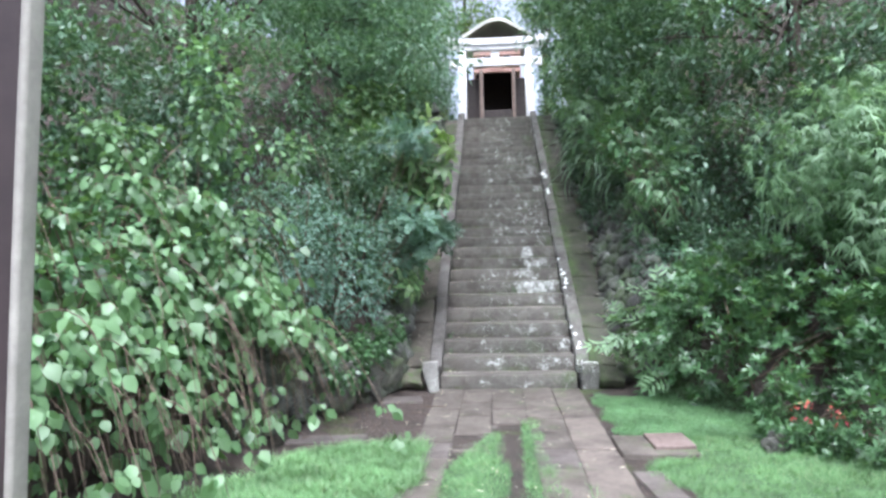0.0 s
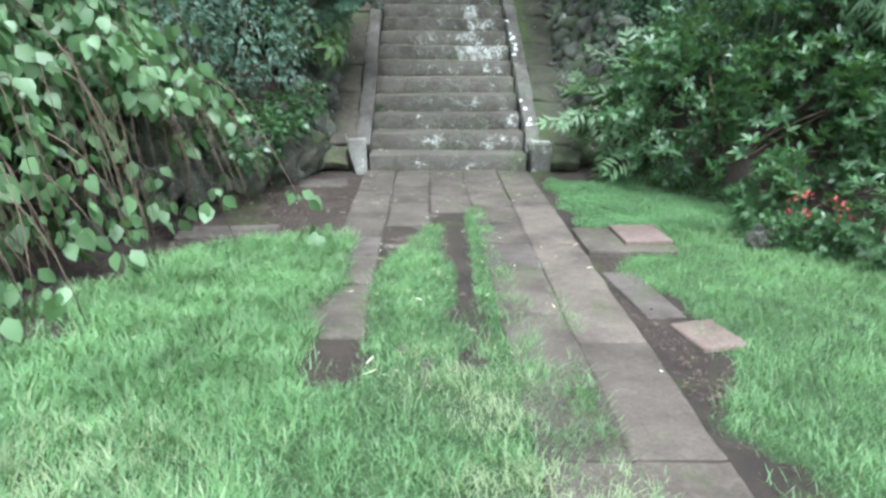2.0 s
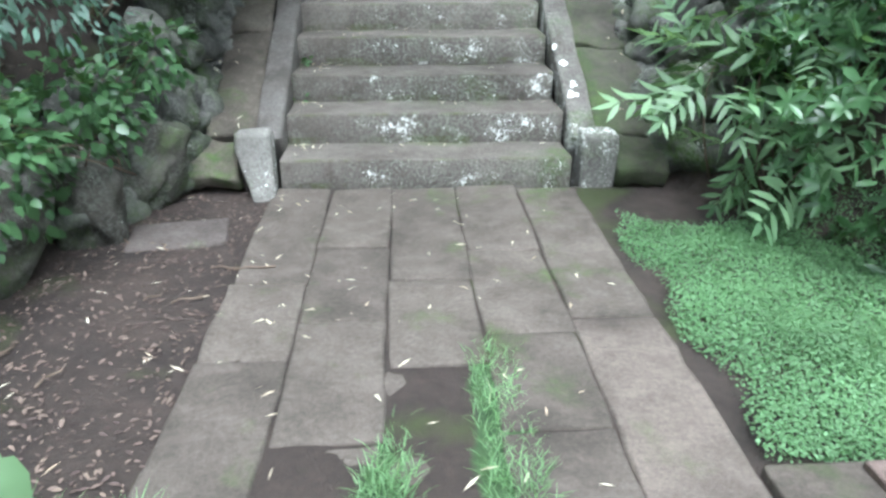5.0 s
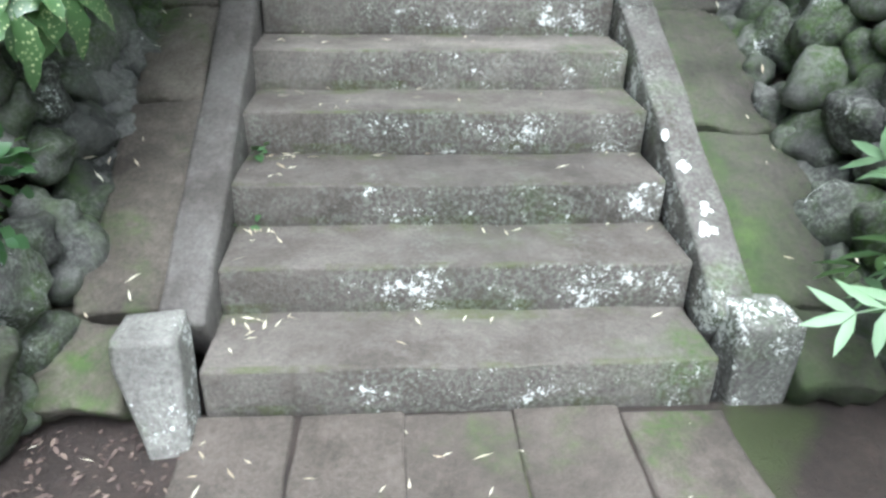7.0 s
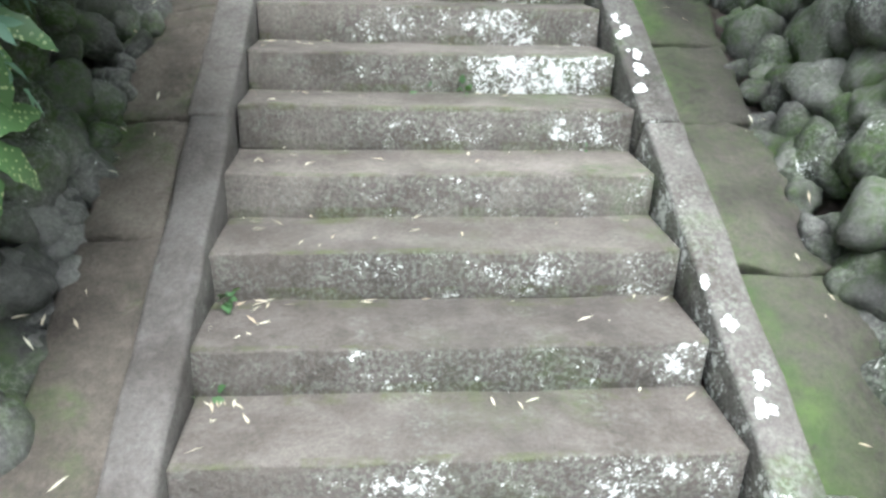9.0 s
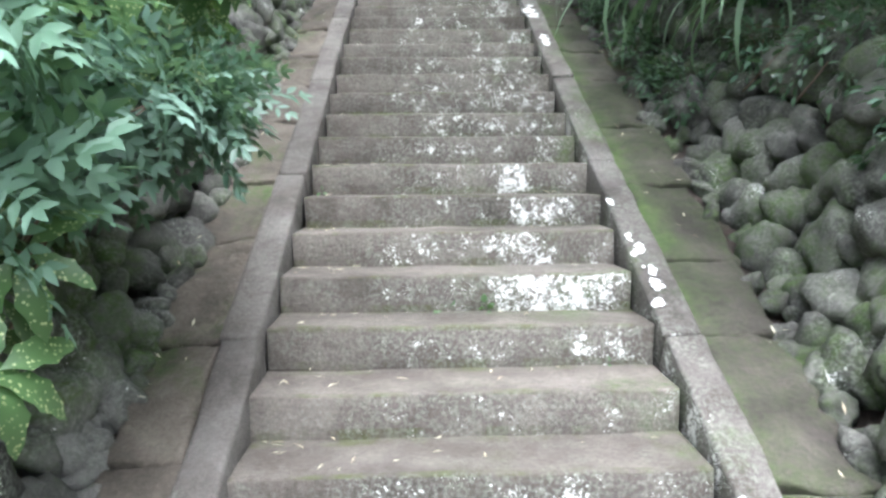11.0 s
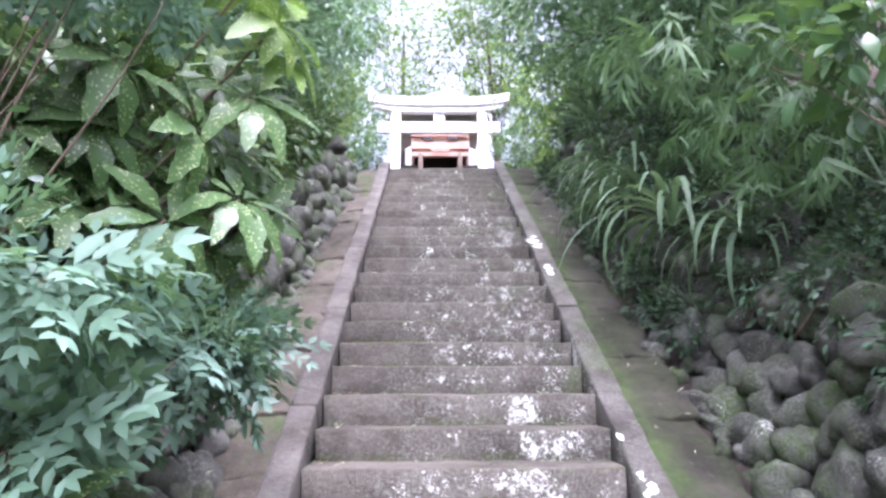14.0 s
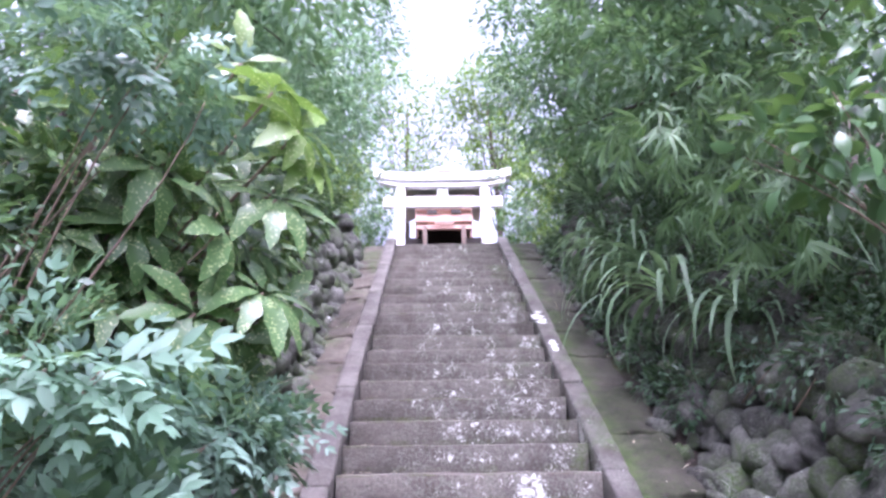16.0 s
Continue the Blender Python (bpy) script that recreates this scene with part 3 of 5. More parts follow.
def unit(v):
    return v / (np.linalg.norm(v, axis=-1, keepdims=True) + 1e-9)


def stamp(name, P, D, N, S, template, material, parent=None, label=""):
    """One mesh of a template set at places P, along D, facing N, of size S."""
    v, faces = template
    D = unit(D)
    N = unit(N - (N * D).sum(-1, keepdims=True) * D)
    Y = np.cross(N, D)
    S = np.broadcast_to(np.asarray(S, float), (len(P),))
    co = P[:, None] + S[:, None, None] * (v[None, :, :1] * D[:, None] + v[None, :, 1:2] * Y[:, None] + v[None, :, 2:] * N[:, None])
    sizes = np.array([len(f) for f in faces])
    flat = np.concatenate([np.array(f) for f in faces])
    n, k = len(P), len(v)
    loops = (flat[None] + (np.arange(n) * k)[:, None]).ravel()
    me = bpy.data.meshes.new(name)
    me.vertices.add(n * k)
    me.vertices.foreach_set("co", co.astype(np.float32).ravel())
    me.loops.add(len(loops))
    me.loops.foreach_set("vertex_index", loops.astype(np.int32))
    counts = np.tile(sizes, n)
    me.polygons.add(len(counts))
    me.polygons.foreach_set("loop_start", np.concatenate([[0], np.cumsum(counts)[:-1]]).astype(np.int32))
    me.polygons.foreach_set("loop_total", counts.astype(np.int32))
    me.polygons.foreach_set("use_smooth", np.ones(len(counts), bool))
    me.update(calc_edges=True)
    me.materials.append(material)
    ob = new(name, me)
    if parent:
        ob.parent = parent
    return tagged(ob, label, kind="stuff")


def crown(blobs, clumps, deep=0.2):
    """Places on the ragged shells of several ellipsoids, and the ways out of them."""
    blobs = np.array(blobs, float)
    area = (blobs[:, 3] * blobs[:, 4] + blobs[:, 4] * blobs[:, 5] + blobs[:, 3] * blobs[:, 5])
    pick = rng.choice(len(blobs), clumps, p=area / area.sum())
    o = unit(rng.normal(size=(clumps, 3)))
    r = 1 - np.abs(rng.normal(0, deep, clumps)) + 0.1 * np.sin(5 * o[:, 0] + 3 * o[:, 2] + pick) + 0.08 * np.sin(9 * o[:, 1] + pick)
    c = blobs[pick, :3] + o * blobs[pick, 3:] * r[:, None]
    keep = c[:, 2] > height(c[:, 0], c[:, 1]) - 0.02
    return c[keep], o[keep]


def leaves_at(c, o, per, radius, droop=0.3, out=0.7, wild=0.7):
    n = len(c) * per
    c, o = np.repeat(c, per, 0), np.repeat(o, per, 0)
    q = unit(rng.normal(size=(n, 3)))
    P = c + q * radius * rng.uniform(0.2, 1, (n, 1))
    D = out * o + wild * q + np.array([0, 0, -droop])
    N = np.array([0, 0, 1.0]) + 0.45 * o + 0.55 * rng.normal(size=(n, 3))
    return P, D, N


def shrub(name, label, category, base, blobs, clumps, per, radius, size, template, material, droop=0.3, stems=24, thick=0.02, deep=0.2, group=""):
    top = thing(name, label, category, (0, 0, 0), group)
    c, o = crown(blobs, clumps, deep)
    P, D, N = leaves_at(c, o, per, radius, droop)
    stamp("leaves", P, D, N, size * rng.uniform(0.65, 1.2, len(P)), template, material, top)
    b = np.array(base, float)
    for i in rng.choice(len(c), min(stems, len(c)), replace=False):
        q = c[i]
        start = b + np.array([*rng.normal(0, 0.12, 2), -0.1])
        midp = start * 0.5 + q * 0.5 + np.array([*rng.normal(0, 0.1, 2), 0.15 * np.linalg.norm(q - start)])
        pts = [tuple((1 - t) ** 2 * start + 2 * t * (1 - t) * midp + t * t * q) for t in np.linspace(0, 1, 7)]
        bm = bmesh.new()
        tube(bm, pts, thick, thick * 0.25, 5)
        part("stem", bm, TWIG if thick < 0.03 else BARK, top, smooth=True)
    return top


def tree(label, base, top_z, blobs, clumps, per, radius, size, template, material, trunk=0.12, group="trees on the banks", deep=0.25):
    t = thing("tree", label, "tree", (0, 0, 0), group)
    c, o = crown(blobs, int(clumps * 0.45), deep)
    if clumps > 1000:
        pads = []
        for bx, by, bz, rx, ry, rz in blobs:
            for _ in range(9):
                q = unit(rng.normal(size=3) + np.array([0, -0.5, 0.3]))
                s = rng.uniform(0.3, 0.55) * (rx + ry) / 2.4
                pads.append((bx + q[0] * rx * 0.85, by + q[1] * ry * 0.85, bz + q[2] * rz * 0.9, s, s, 0.3 * s))
        c2, o2 = crown(pads, int(clumps * 0.6), 0.3)
        keep = o2[:, 2] > -0.35
        c, o = np.concatenate([c, c2[keep]]), np.concatenate([o, o2[keep] + np.array([0, 0, 0.5])])
    else:
        c, o = crown(blobs, clumps, deep)
    P, D, N = leaves_at(c, o, per, radius, 0.35)
    stamp("crown", P, D, N, size * rng.uniform(0.65, 1.2, len(P)), template, material, t)
    bm = bmesh.new()
    x, y = base
    z = float(height(x, y))
    lean = rng.normal(0, 0.25, 2)
    stem = [(x + lean[0] * k * k, y + lean[1] * k * k, z - 0.2 + (top_z - z) * k) for k in np.linspace(0, 1, 8)]
    tube(bm, stem, trunk, trunk * 0.3, 8)
    for i in rng.choice(len(c), min(26, len(c)), replace=False):
        k = rng.uniform(0.3, 0.9)
        s = np.array([x + lean[0] * k * k, y + lean[1] * k * k, z + (top_z - z) * k])
        e = c[i]
        mid = (s + e) / 2 + rng.normal(0, 0.12, 3) + np.array([0, 0, 0.1])
        tube(bm, [tuple((1 - u) ** 2 * s + 2 * u * (1 - u) * mid + u * u * e) for u in np.linspace(0, 1, 6)], trunk * 0.35 * (1.1 - k), 0.006, 5)
    part("trunk", bm, BARK, t, smooth=True)
    return t


# ---- vegetation on the left bank ----
def build_vine():
    top = thing("vine_thicket", "arching vine thicket with pale green heart-shaped leaves over bare stems", "shrub")
    P, D, N = [], [], []
    for i in range(300):
        s = np.array([rng.uniform(-4.3, -2.0), 0, 0])
        s[1] = rng.uniform(-5.0, -1.6)
        s[0] = min(s[0], float(foot_left(s[1])) - 0.1)
        s[2] = float(height(s[0], s[1])) + rng.uniform(0.2, 0.9)
        way = np.array([rng.uniform(0.25, 1.0), rng.uniform(-0.75, 0.15), 0])
        reach, lift = rng.uniform(0.4, 1.85), rng.uniform(0.25, 1.5)
        drop = rng.uniform(0.8, 2.2)
        lush = rng.choice((0.15, 0.5, 0.95))
        ts = np.linspace(0, 1, 16)
        pts = np.array([s + way * reach * (t ** 0.8) + np.array([0, 0, lift * 2.2 * t - (lift * 2.2 + drop) * t * t]) + 0.03 * np.array([math.sin(9 * t + i), math.cos(7 * t + i), 0]) for t in ts])
        ground = height(pts[:, 0], pts[:, 1]) + 0.06
        keep = pts[:, 2] > ground
        end = len(pts) if keep.all() else max(5, int(np.argmin(keep)))
        pts = pts[:end]
        bm = bmesh.new()
        tube(bm, [tuple(p) for p in pts], rng.uniform(0.004, 0.009), 0.0025, 4)
        part("stem", bm, TWIG, top, smooth=True)
        for k in range(2, end):
            if pts[k][2] < 0.9 and rng.random() < 0.8:
                continue
            for _ in range(0 if rng.random() > lush else 6):
                q = unit(rng.normal(size=3) * np.array([1, 1, 0.4]))
                P.append(pts[k] + q * 0.05 + rng.normal(0, 0.025, 3))
                D.append(q * 0.6 + way * 0.3 + np.array([0, 0, -0.75]))
                N.append(np.array([0.35, -0.55, 0.75]) + 0.6 * rng.normal(size=3))
    P, D, N = np.array(P), np.array(D), np.array(N)
    stamp("leaves", P, D, N, 0.125 * rng.uniform(0.45, 1.2, len(P)), OVATE, VINE, top)


build_vine()

shrub("shrub", "broad-leaved green shrub under the vines on the bank", "shrub", (-3.3, -3.2, 0.9),
      [(-3.5, -3.6, 1.3, 0.9, 1.1, 1.0), (-2.9, -2.4, 1.2, 0.75, 0.9, 0.95), (-4.4, -3.6, 2.0, 1.0, 1.3, 0.9), (-3.5, -2.0, 2.0, 0.9, 0.8, 0.8)], 620, 9, 0.13, 0.08, OVATE, BUSHLEAF, 0.5, 30)
shrub("climbing_vine", "yellow-green vine climbing in a narrow spire over the thicket", "vine", (-2.9, -2.3, 1.6),
      [(-2.65, -2.3, 3.0, 0.28, 0.25, 0.6), (-3.6, -2.4, 2.7, 0.6, 0.3, 0.25), (-2.2, -2.0, 2.55, 0.35, 0.3, 0.2)], 90, 7, 0.1, 0.085, OVATE, VINE, 0.5, 8, 0.007)
shrub("shrub", "blue-green small-leaved shrub leaning over the foot of the stairs", "shrub", (-2.1, -0.7, 0.9),
      [(-2.0, -0.5, 1.5, 0.75, 0.9, 0.8), (-2.4, -1.3, 1.6, 0.7, 0.8, 0.9)], 800, 10, 0.11, 0.06, OBLONG, BLUELEAF, 0.3, 18)
shrub("shrub", "dark green small-leaved shrub leaning over the stairs", "shrub", (-2.0, 0.3, 1.3),
      [(-1.8, 0.3, 2.2, 0.65, 0.65, 0.6), (-2.2, 0.5, 2.6, 0.8, 0.8, 0.7)], 700, 10, 0.11, 0.055, SMALL, DARKLEAF, 0.3, 14)
shrub("nandina", "blue-green nandina with feathery sprays hanging over the curb", "shrub", (-1.75, 0.7, 1.1),
      [(-1.06, 0.95, 1.92, 0.34, 0.35, 0.1), (-1.4, 1.1, 1.88, 0.42, 0.4, 0.14)], 84, 4, 0.1, 0.22, NANDINAS, BLUELEAF, 0.1, 20, 0.008)
shrub("nandina", "pale green nandina sprays close to the stairs", "shrub", (-1.9, 0.15, 0.9),
      [(-1.15, 0.3, 2.08, 0.17, 0.16, 0.1), (-1.24, 0.35, 1.64, 0.13, 0.13, 0.07)], 18, 3, 0.09, 0.26, NANDINAS, PALELEAF, 0.12, 14, 0.008)
shrub("shrub", "green chrysanthemum-leaved plant on the rocks", "plant", (-1.6, -0.5, 0.4),
      [(-1.55, -0.6, 0.62, 0.26, 0.35, 0.26), (-1.75, -1.2, 0.55, 0.35, 0.5, 0.3), (-1.38, -0.05, 0.75, 0.16, 0.3, 0.14)], 230, 7, 0.07, 0.06, OVATE, BUSHLEAF, 0.4, 16, 0.006)


shrub("nandina", "blue-green nandina sprays high over the laurel", "shrub", (-1.8, 0.6, 1.8),
      [(-1.3, 0.6, 3.12, 0.4, 0.25, 0.09)], 22, 3, 0.1, 0.22, NANDINAS, BLUELEAF, 0.3, 8, 0.007)


def aucuba_leaf_mesh(k, material=AUCUBA):
    v, f = blade(6, 0.165 + 0.025 * k, 0.2 + 0.2 * k, 0.12, 0.48)
    v = v.copy()
    edge = np.abs(v[:, 1]) > 0.02
    v[edge, 1] *= 1 + 0.14 * np.where(np.arange(edge.sum()) % 2, 1, -1)
    me = bpy.data.meshes.new("leaf")
    me.from_pydata(v.tolist(), [], f)
    me.polygons.foreach_set("use_smooth", [True] * len(me.polygons))
    me.materials.append(material)
    return me


def build_aucuba():
    top = thing("aucuba", "spotted laurel with large yellow-flecked glossy leaves", "shrub")
    meshes = [aucuba_leaf_mesh(k) for k in range(3)]
    heads = []
    for i in range(52):
        u = rng.uniform(0, 1)
        heads.append(np.array([-0.82 - 0.8 * u, 1.12 - 0.4 * u + rng.uniform(-0.05, 0.35), rng.uniform(1.98, 2.95)]))
        h = heads[-1]
        h[0] -= 0.25 * max(0, h[2] - 2.7)
    heads += [np.array(q) for q in ((-1.2, 0.3, 1.28), (-1.38, 0.28, 1.5), (-1.32, 0.5, 1.2), (-1.5, 0.4, 1.35), (-1.1, 0.42, 1.5), (-1.12, 0.3, 1.24), (-1.2, 0.2, 1.2), (-1.16, 0.4, 1.42))]
    front = ((-1.2, 0.8, 2.85), (-0.95, 0.88, 2.64), (-1.32, 0.8, 2.36), (-1.02, 0.85, 2.32), (-0.82, 0.98, 2.42), (-1.48, 0.75, 2.6), (-1.12, 0.92, 3.08), (-0.8, 1.02, 2.8), (-1.4, 0.8, 3.02), (-0.72, 1.0, 3.08), (-0.84, 1.02, 3.26), (-0.98, 1.05, 3.42), (-0.7, 1.1, 3.0))
    lit_meshes = [aucuba_leaf_mesh(k, LITLAUREL) for k in range(3)]
    heads += [np.array(q) for q in front]
    for h in heads:
        # upper heads towards the stairs take the lit leaf colour
        bright = h[2] > 2.99 and h[0] > -1.05
        large = any(np.allclose(h, q) for q in front)
        axis = unit(np.array([0.55, -0.55, 0.35]) + 0.3 * rng.normal(size=3))
        a = unit(np.cross(axis, [0, 0, 1]))
        b = np.cross(axis, a)
        turn = rng.uniform(0, 6.28)
        n = int(rng.integers(6, 9))
        for k in range(n):
            w = turn + k * 6.283 / n
            d = unit(0.28 * axis + math.cos(w) * a + math.sin(w) * b + np.array([0, 0, -0.25]))
            nn = unit(axis + np.array([0, 0, 0.5]) - ((axis + np.array([0, 0, 0.5])) @ d) * d)
            y = np.cross(nn, d)
            s = rng.uniform(0.17, 0.25) if large else rng.uniform(0.14, 0.2)
            ob = new("leaf", (lit_meshes if bright else meshes)[rng.integers(3)])
            ob.parent = top
            ob.matrix_basis = Matrix([[*(s * np.array([d[r], y[r], nn[r]])), h[r] + 0.02 * d[r]] for r in range(3)] + [[0, 0, 0, 1]])
        s0 = np.array([-1.9, 1.3, 1.4])
        bm = bmesh.new()
        tube(bm, [tuple(s0), tuple(s0 * 0.45 + h * 0.55 + np.array([-0.1, 0, 0.12])), tuple(h)], 0.012, 0.006, 5)
        part("stem", bm, TWIG, top, smooth=True)
    c, o = crown([(-1.7, 1.35, 2.6, 0.7, 0.6, 0.75), (-1.75, 0.45, 1.5, 0.28, 0.3, 0.25)], 190)
    P, D, N = leaves_at(c, o, 7, 0.1, 0.3)
    stamp("inner_leaves", P, D, N, 0.15 * rng.uniform(0.7, 1.2, len(P)), BROAD, AUCUBA, top)


build_aucuba()

shrub("aucuba", "large-leaved dark laurel along the bank top", "shrub", (-2.2, 3.6, 3.0),
      [(-2.0, 3.0, 2.9, 0.65, 0.8, 0.8), (-2.1, 4.4, 3.6, 0.65, 0.9, 0.8), (-2.3, 5.8, 4.3, 0.7, 0.9, 0.8), (-2.0, 2.4, 3.6, 0.7, 0.6, 0.7)], 480, 8, 0.14, 0.15, BROAD, AUCUBA, 0.45, 26)
for py in np.arange(2.6, 8.2, 0.9):
    pz = SLOPE * py + 0.95
    shrub("undergrowth", "drooping dark laurel twigs over the boulders", "undergrowth", (-2.1, py, float(height(-2.1, py))),
          [(-1.72, py, pz, 0.2, 0.45, 0.24), (-1.85, py + 0.3, pz + 0.3, 0.3, 0.45, 0.25)], 46, 7, 0.1, 0.11, BROAD, AUCUBA, 0.7, 8, 0.007, group="undergrowth clumps")
shrub("shrub", "dark glossy shrub near the head of the stairs", "shrub", (-2.4, 7.6, 5.2),
      [(-2.1, 7.2, 5.0, 0.6, 0.8, 0.7), (-2.5, 8.6, 5.6, 0.7, 0.8, 0.8), (-2.6, 6.6, 5.6, 0.9, 1.0, 0.8), (-2.9, 9.8, 6.0, 0.8, 0.8, 0.9)], 700, 9, 0.13, 0.1, OBLONG, DARKLEAF, 0.3, 24)
for bx, by, hz, blobs in (
        # the last three blobs hang unseen overhead, added to shade the stairs
        (-4.2, 1.0, 6.5, [(-3.4, 0.9, 3.6, 1.2, 1.2, 0.9), (-3.0, 2.2, 4.6, 1.2, 1.2, 0.9), (-4.4, -0.6, 4.6, 1.5, 1.4, 1.3), (-3.6, 1.2, 5.8, 1.5, 1.5, 1.1), (-1.2, 1.9, 4.7, 0.75, 0.7, 0.9), (-1.6, 1.6, 7.4, 1.8, 1.8, 0.7), (-0.9, -1.5, 6.6, 1.4, 1.0, 0.5), (-1.2, 3.4, 8.6, 1.6, 1.6, 0.7)]),
        (-3.6, 4.6, 8.5, [(-1.9, 4.6, 5.2, 0.8, 1.2, 0.8), (-2.0, 4.8, 6.8, 1.0, 1.3, 1.0), (-2.9, 4.4, 5.6, 1.2, 1.4, 0.9), (-3.2, 5.4, 6.8, 1.4, 1.5, 1.0), (-3.4, 3.4, 7.0, 1.5, 1.4, 1.1)]),
        (-4.0, 8.4, 11, [(-2.0, 10.8, 6.6, 1.05, 1.0, 1.3), (-2.0, 11.0, 9.0, 1.15, 1.1, 1.5), (-1.8, 7.6, 6.7, 1.0, 1.2, 0.9), (-1.8, 8.4, 8.4, 1.2, 1.3, 1.2), (-2.2, 7.4, 10.2, 1.4, 1.4, 1.2), (-3.1, 8.0, 7.0, 1.2, 1.3, 1.0), (-3.4, 9.4, 8.3, 1.4, 1.4, 1.1), (-3.4, 7.0, 8.6, 1.5, 1.5, 1.2), (-3.6, 11.5, 8.6, 1.3, 1.4, 1.4)]),
        (-5.6, -3.6, 6.0, [(-4.9, -3.3, 3.4, 1.2, 1.4, 1.0), (-5.6, -1.8, 4.6, 1.5, 1.5, 1.2), (-5.8, -4.6, 4.4, 1.4, 1.6, 1.3)])):
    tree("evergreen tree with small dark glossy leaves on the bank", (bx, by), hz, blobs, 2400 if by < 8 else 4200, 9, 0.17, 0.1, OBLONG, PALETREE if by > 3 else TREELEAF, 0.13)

# ---- vegetation on the right bank ----
shrub("shrub", "dense bright green glossy shrub at the bank's foot", "shrub", (2.4, -1.2, 0.3),
      [(2.1, -0.9, 0.75, 0.65, 0.7, 0.7), (2.75, -1.6, 0.7, 0.7, 0.8, 0.7), (2.4, -0.3, 1.05, 0.8, 0.7, 0.6), (3.5, -2.2, 0.7, 0.8, 0.9, 0.75), (3.2, -1.0, 1.2, 0.8, 0.8, 0.6)], 1150, 2, 0.1, 0.1, WHORL, BUSHLEAF, 0.25, 12, 0.01)
shrub("shrub", "low green shrub beside the lawn", "shrub", (2.5, -2.4, 0.1),
      [(2.35, -2.35, 0.25, 0.4, 0.35, 0.3), (2.9, -3.0, 0.25, 0.5, 0.5, 0.32), (3.3, -3.9, 0.3, 0.6, 0.6, 0.35)], 240, 2, 0.1, 0.09, WHORL, BUSHLEAF, 0.3, 14, 0.008)
shrub("sumac", "pale green shrub with long feathery leaves beside the stairs", "shrub", (1.75, -0.35, 0.2),
      [(1.5, -0.4, 0.72, 0.26, 0.25, 0.1), (1.72, -0.45, 0.5, 0.26, 0.25, 0.12), (1.85, -0.35, 0.9, 0.3, 0.3, 0.15), (1.75, -0.5, 0.25, 0.2, 0.2, 0.08)], 42, 2, 0.08, 0.4, ASH, BAMBOO, 0.35, 14, 0.007)
for py in np.arange(-0.2, 9.0, 0.8):
    for dx in (-0.32, 0.0, 0.45, 0.95):
        if dx < 0 and py < 3.4:
            continue
        px = (2.12 if dx >= 0 else 1.95) + dx
        pz = float(height(px, py))
        shrub("undergrowth", "dark small-leaved undergrowth above the boulders", "undergrowth", (px, py, pz),
              [(px, py, pz + 0.12, 0.5 if dx >= 0 else 0.2, 0.6, 0.35 + 0.25 * dx), (px + 0.15, py + 0.2, pz + 0.3, 0.4, 0.4, 0.3 + 0.3 * dx)], 210, 9, 0.1, 0.065, SMALL if dx > 0 else OBLONG, DARKLEAF, 0.3, 6, 0.007, group="undergrowth clumps")
for py in np.arange(-3.0, 9.0, 1.1):
    px = float(foot_left(py)) - 0.75
    pz = float(height(px, py))
    shrub("undergrowth", "dark leafy undergrowth along the bank", "undergrowth", (px, py, pz),
          [(px, py, pz + 0.15, 0.5, 0.7, 0.4), (px - 0.6, py + 0.2, pz + 0.6, 0.6, 0.7, 0.5)], 170, 9, 0.11, 0.075, OBLONG, DARKLEAF, 0.35, 6, 0.007, group="undergrowth clumps")
for px, py, s in ((-4.6, -1.6, 1.1), (-5.2, -3.2, 1.1), (-3.9, -0.4, 0.9), (-4.6, 0.8, 1.0), (4.4, -0.4, 1.0), (3.9, 0.6, 0.9), (4.9, -2.4, 1.0), (4.6, 2.2, 1.1)):
    pz = float(height(px, py))
    shrub("shrub", "dark evergreen shrub filling the bank behind", "shrub", (px, py, pz),
          [(px, py, pz + 0.7, s, s, 0.9), (px + 0.3, py - 0.3, pz + 1.5, 0.8 * s, 0.8 * s, 0.7)], 520, 9, 0.14, 0.09, OBLONG, DARKLEAF, 0.3, 10, 0.012, group="shrubs behind")
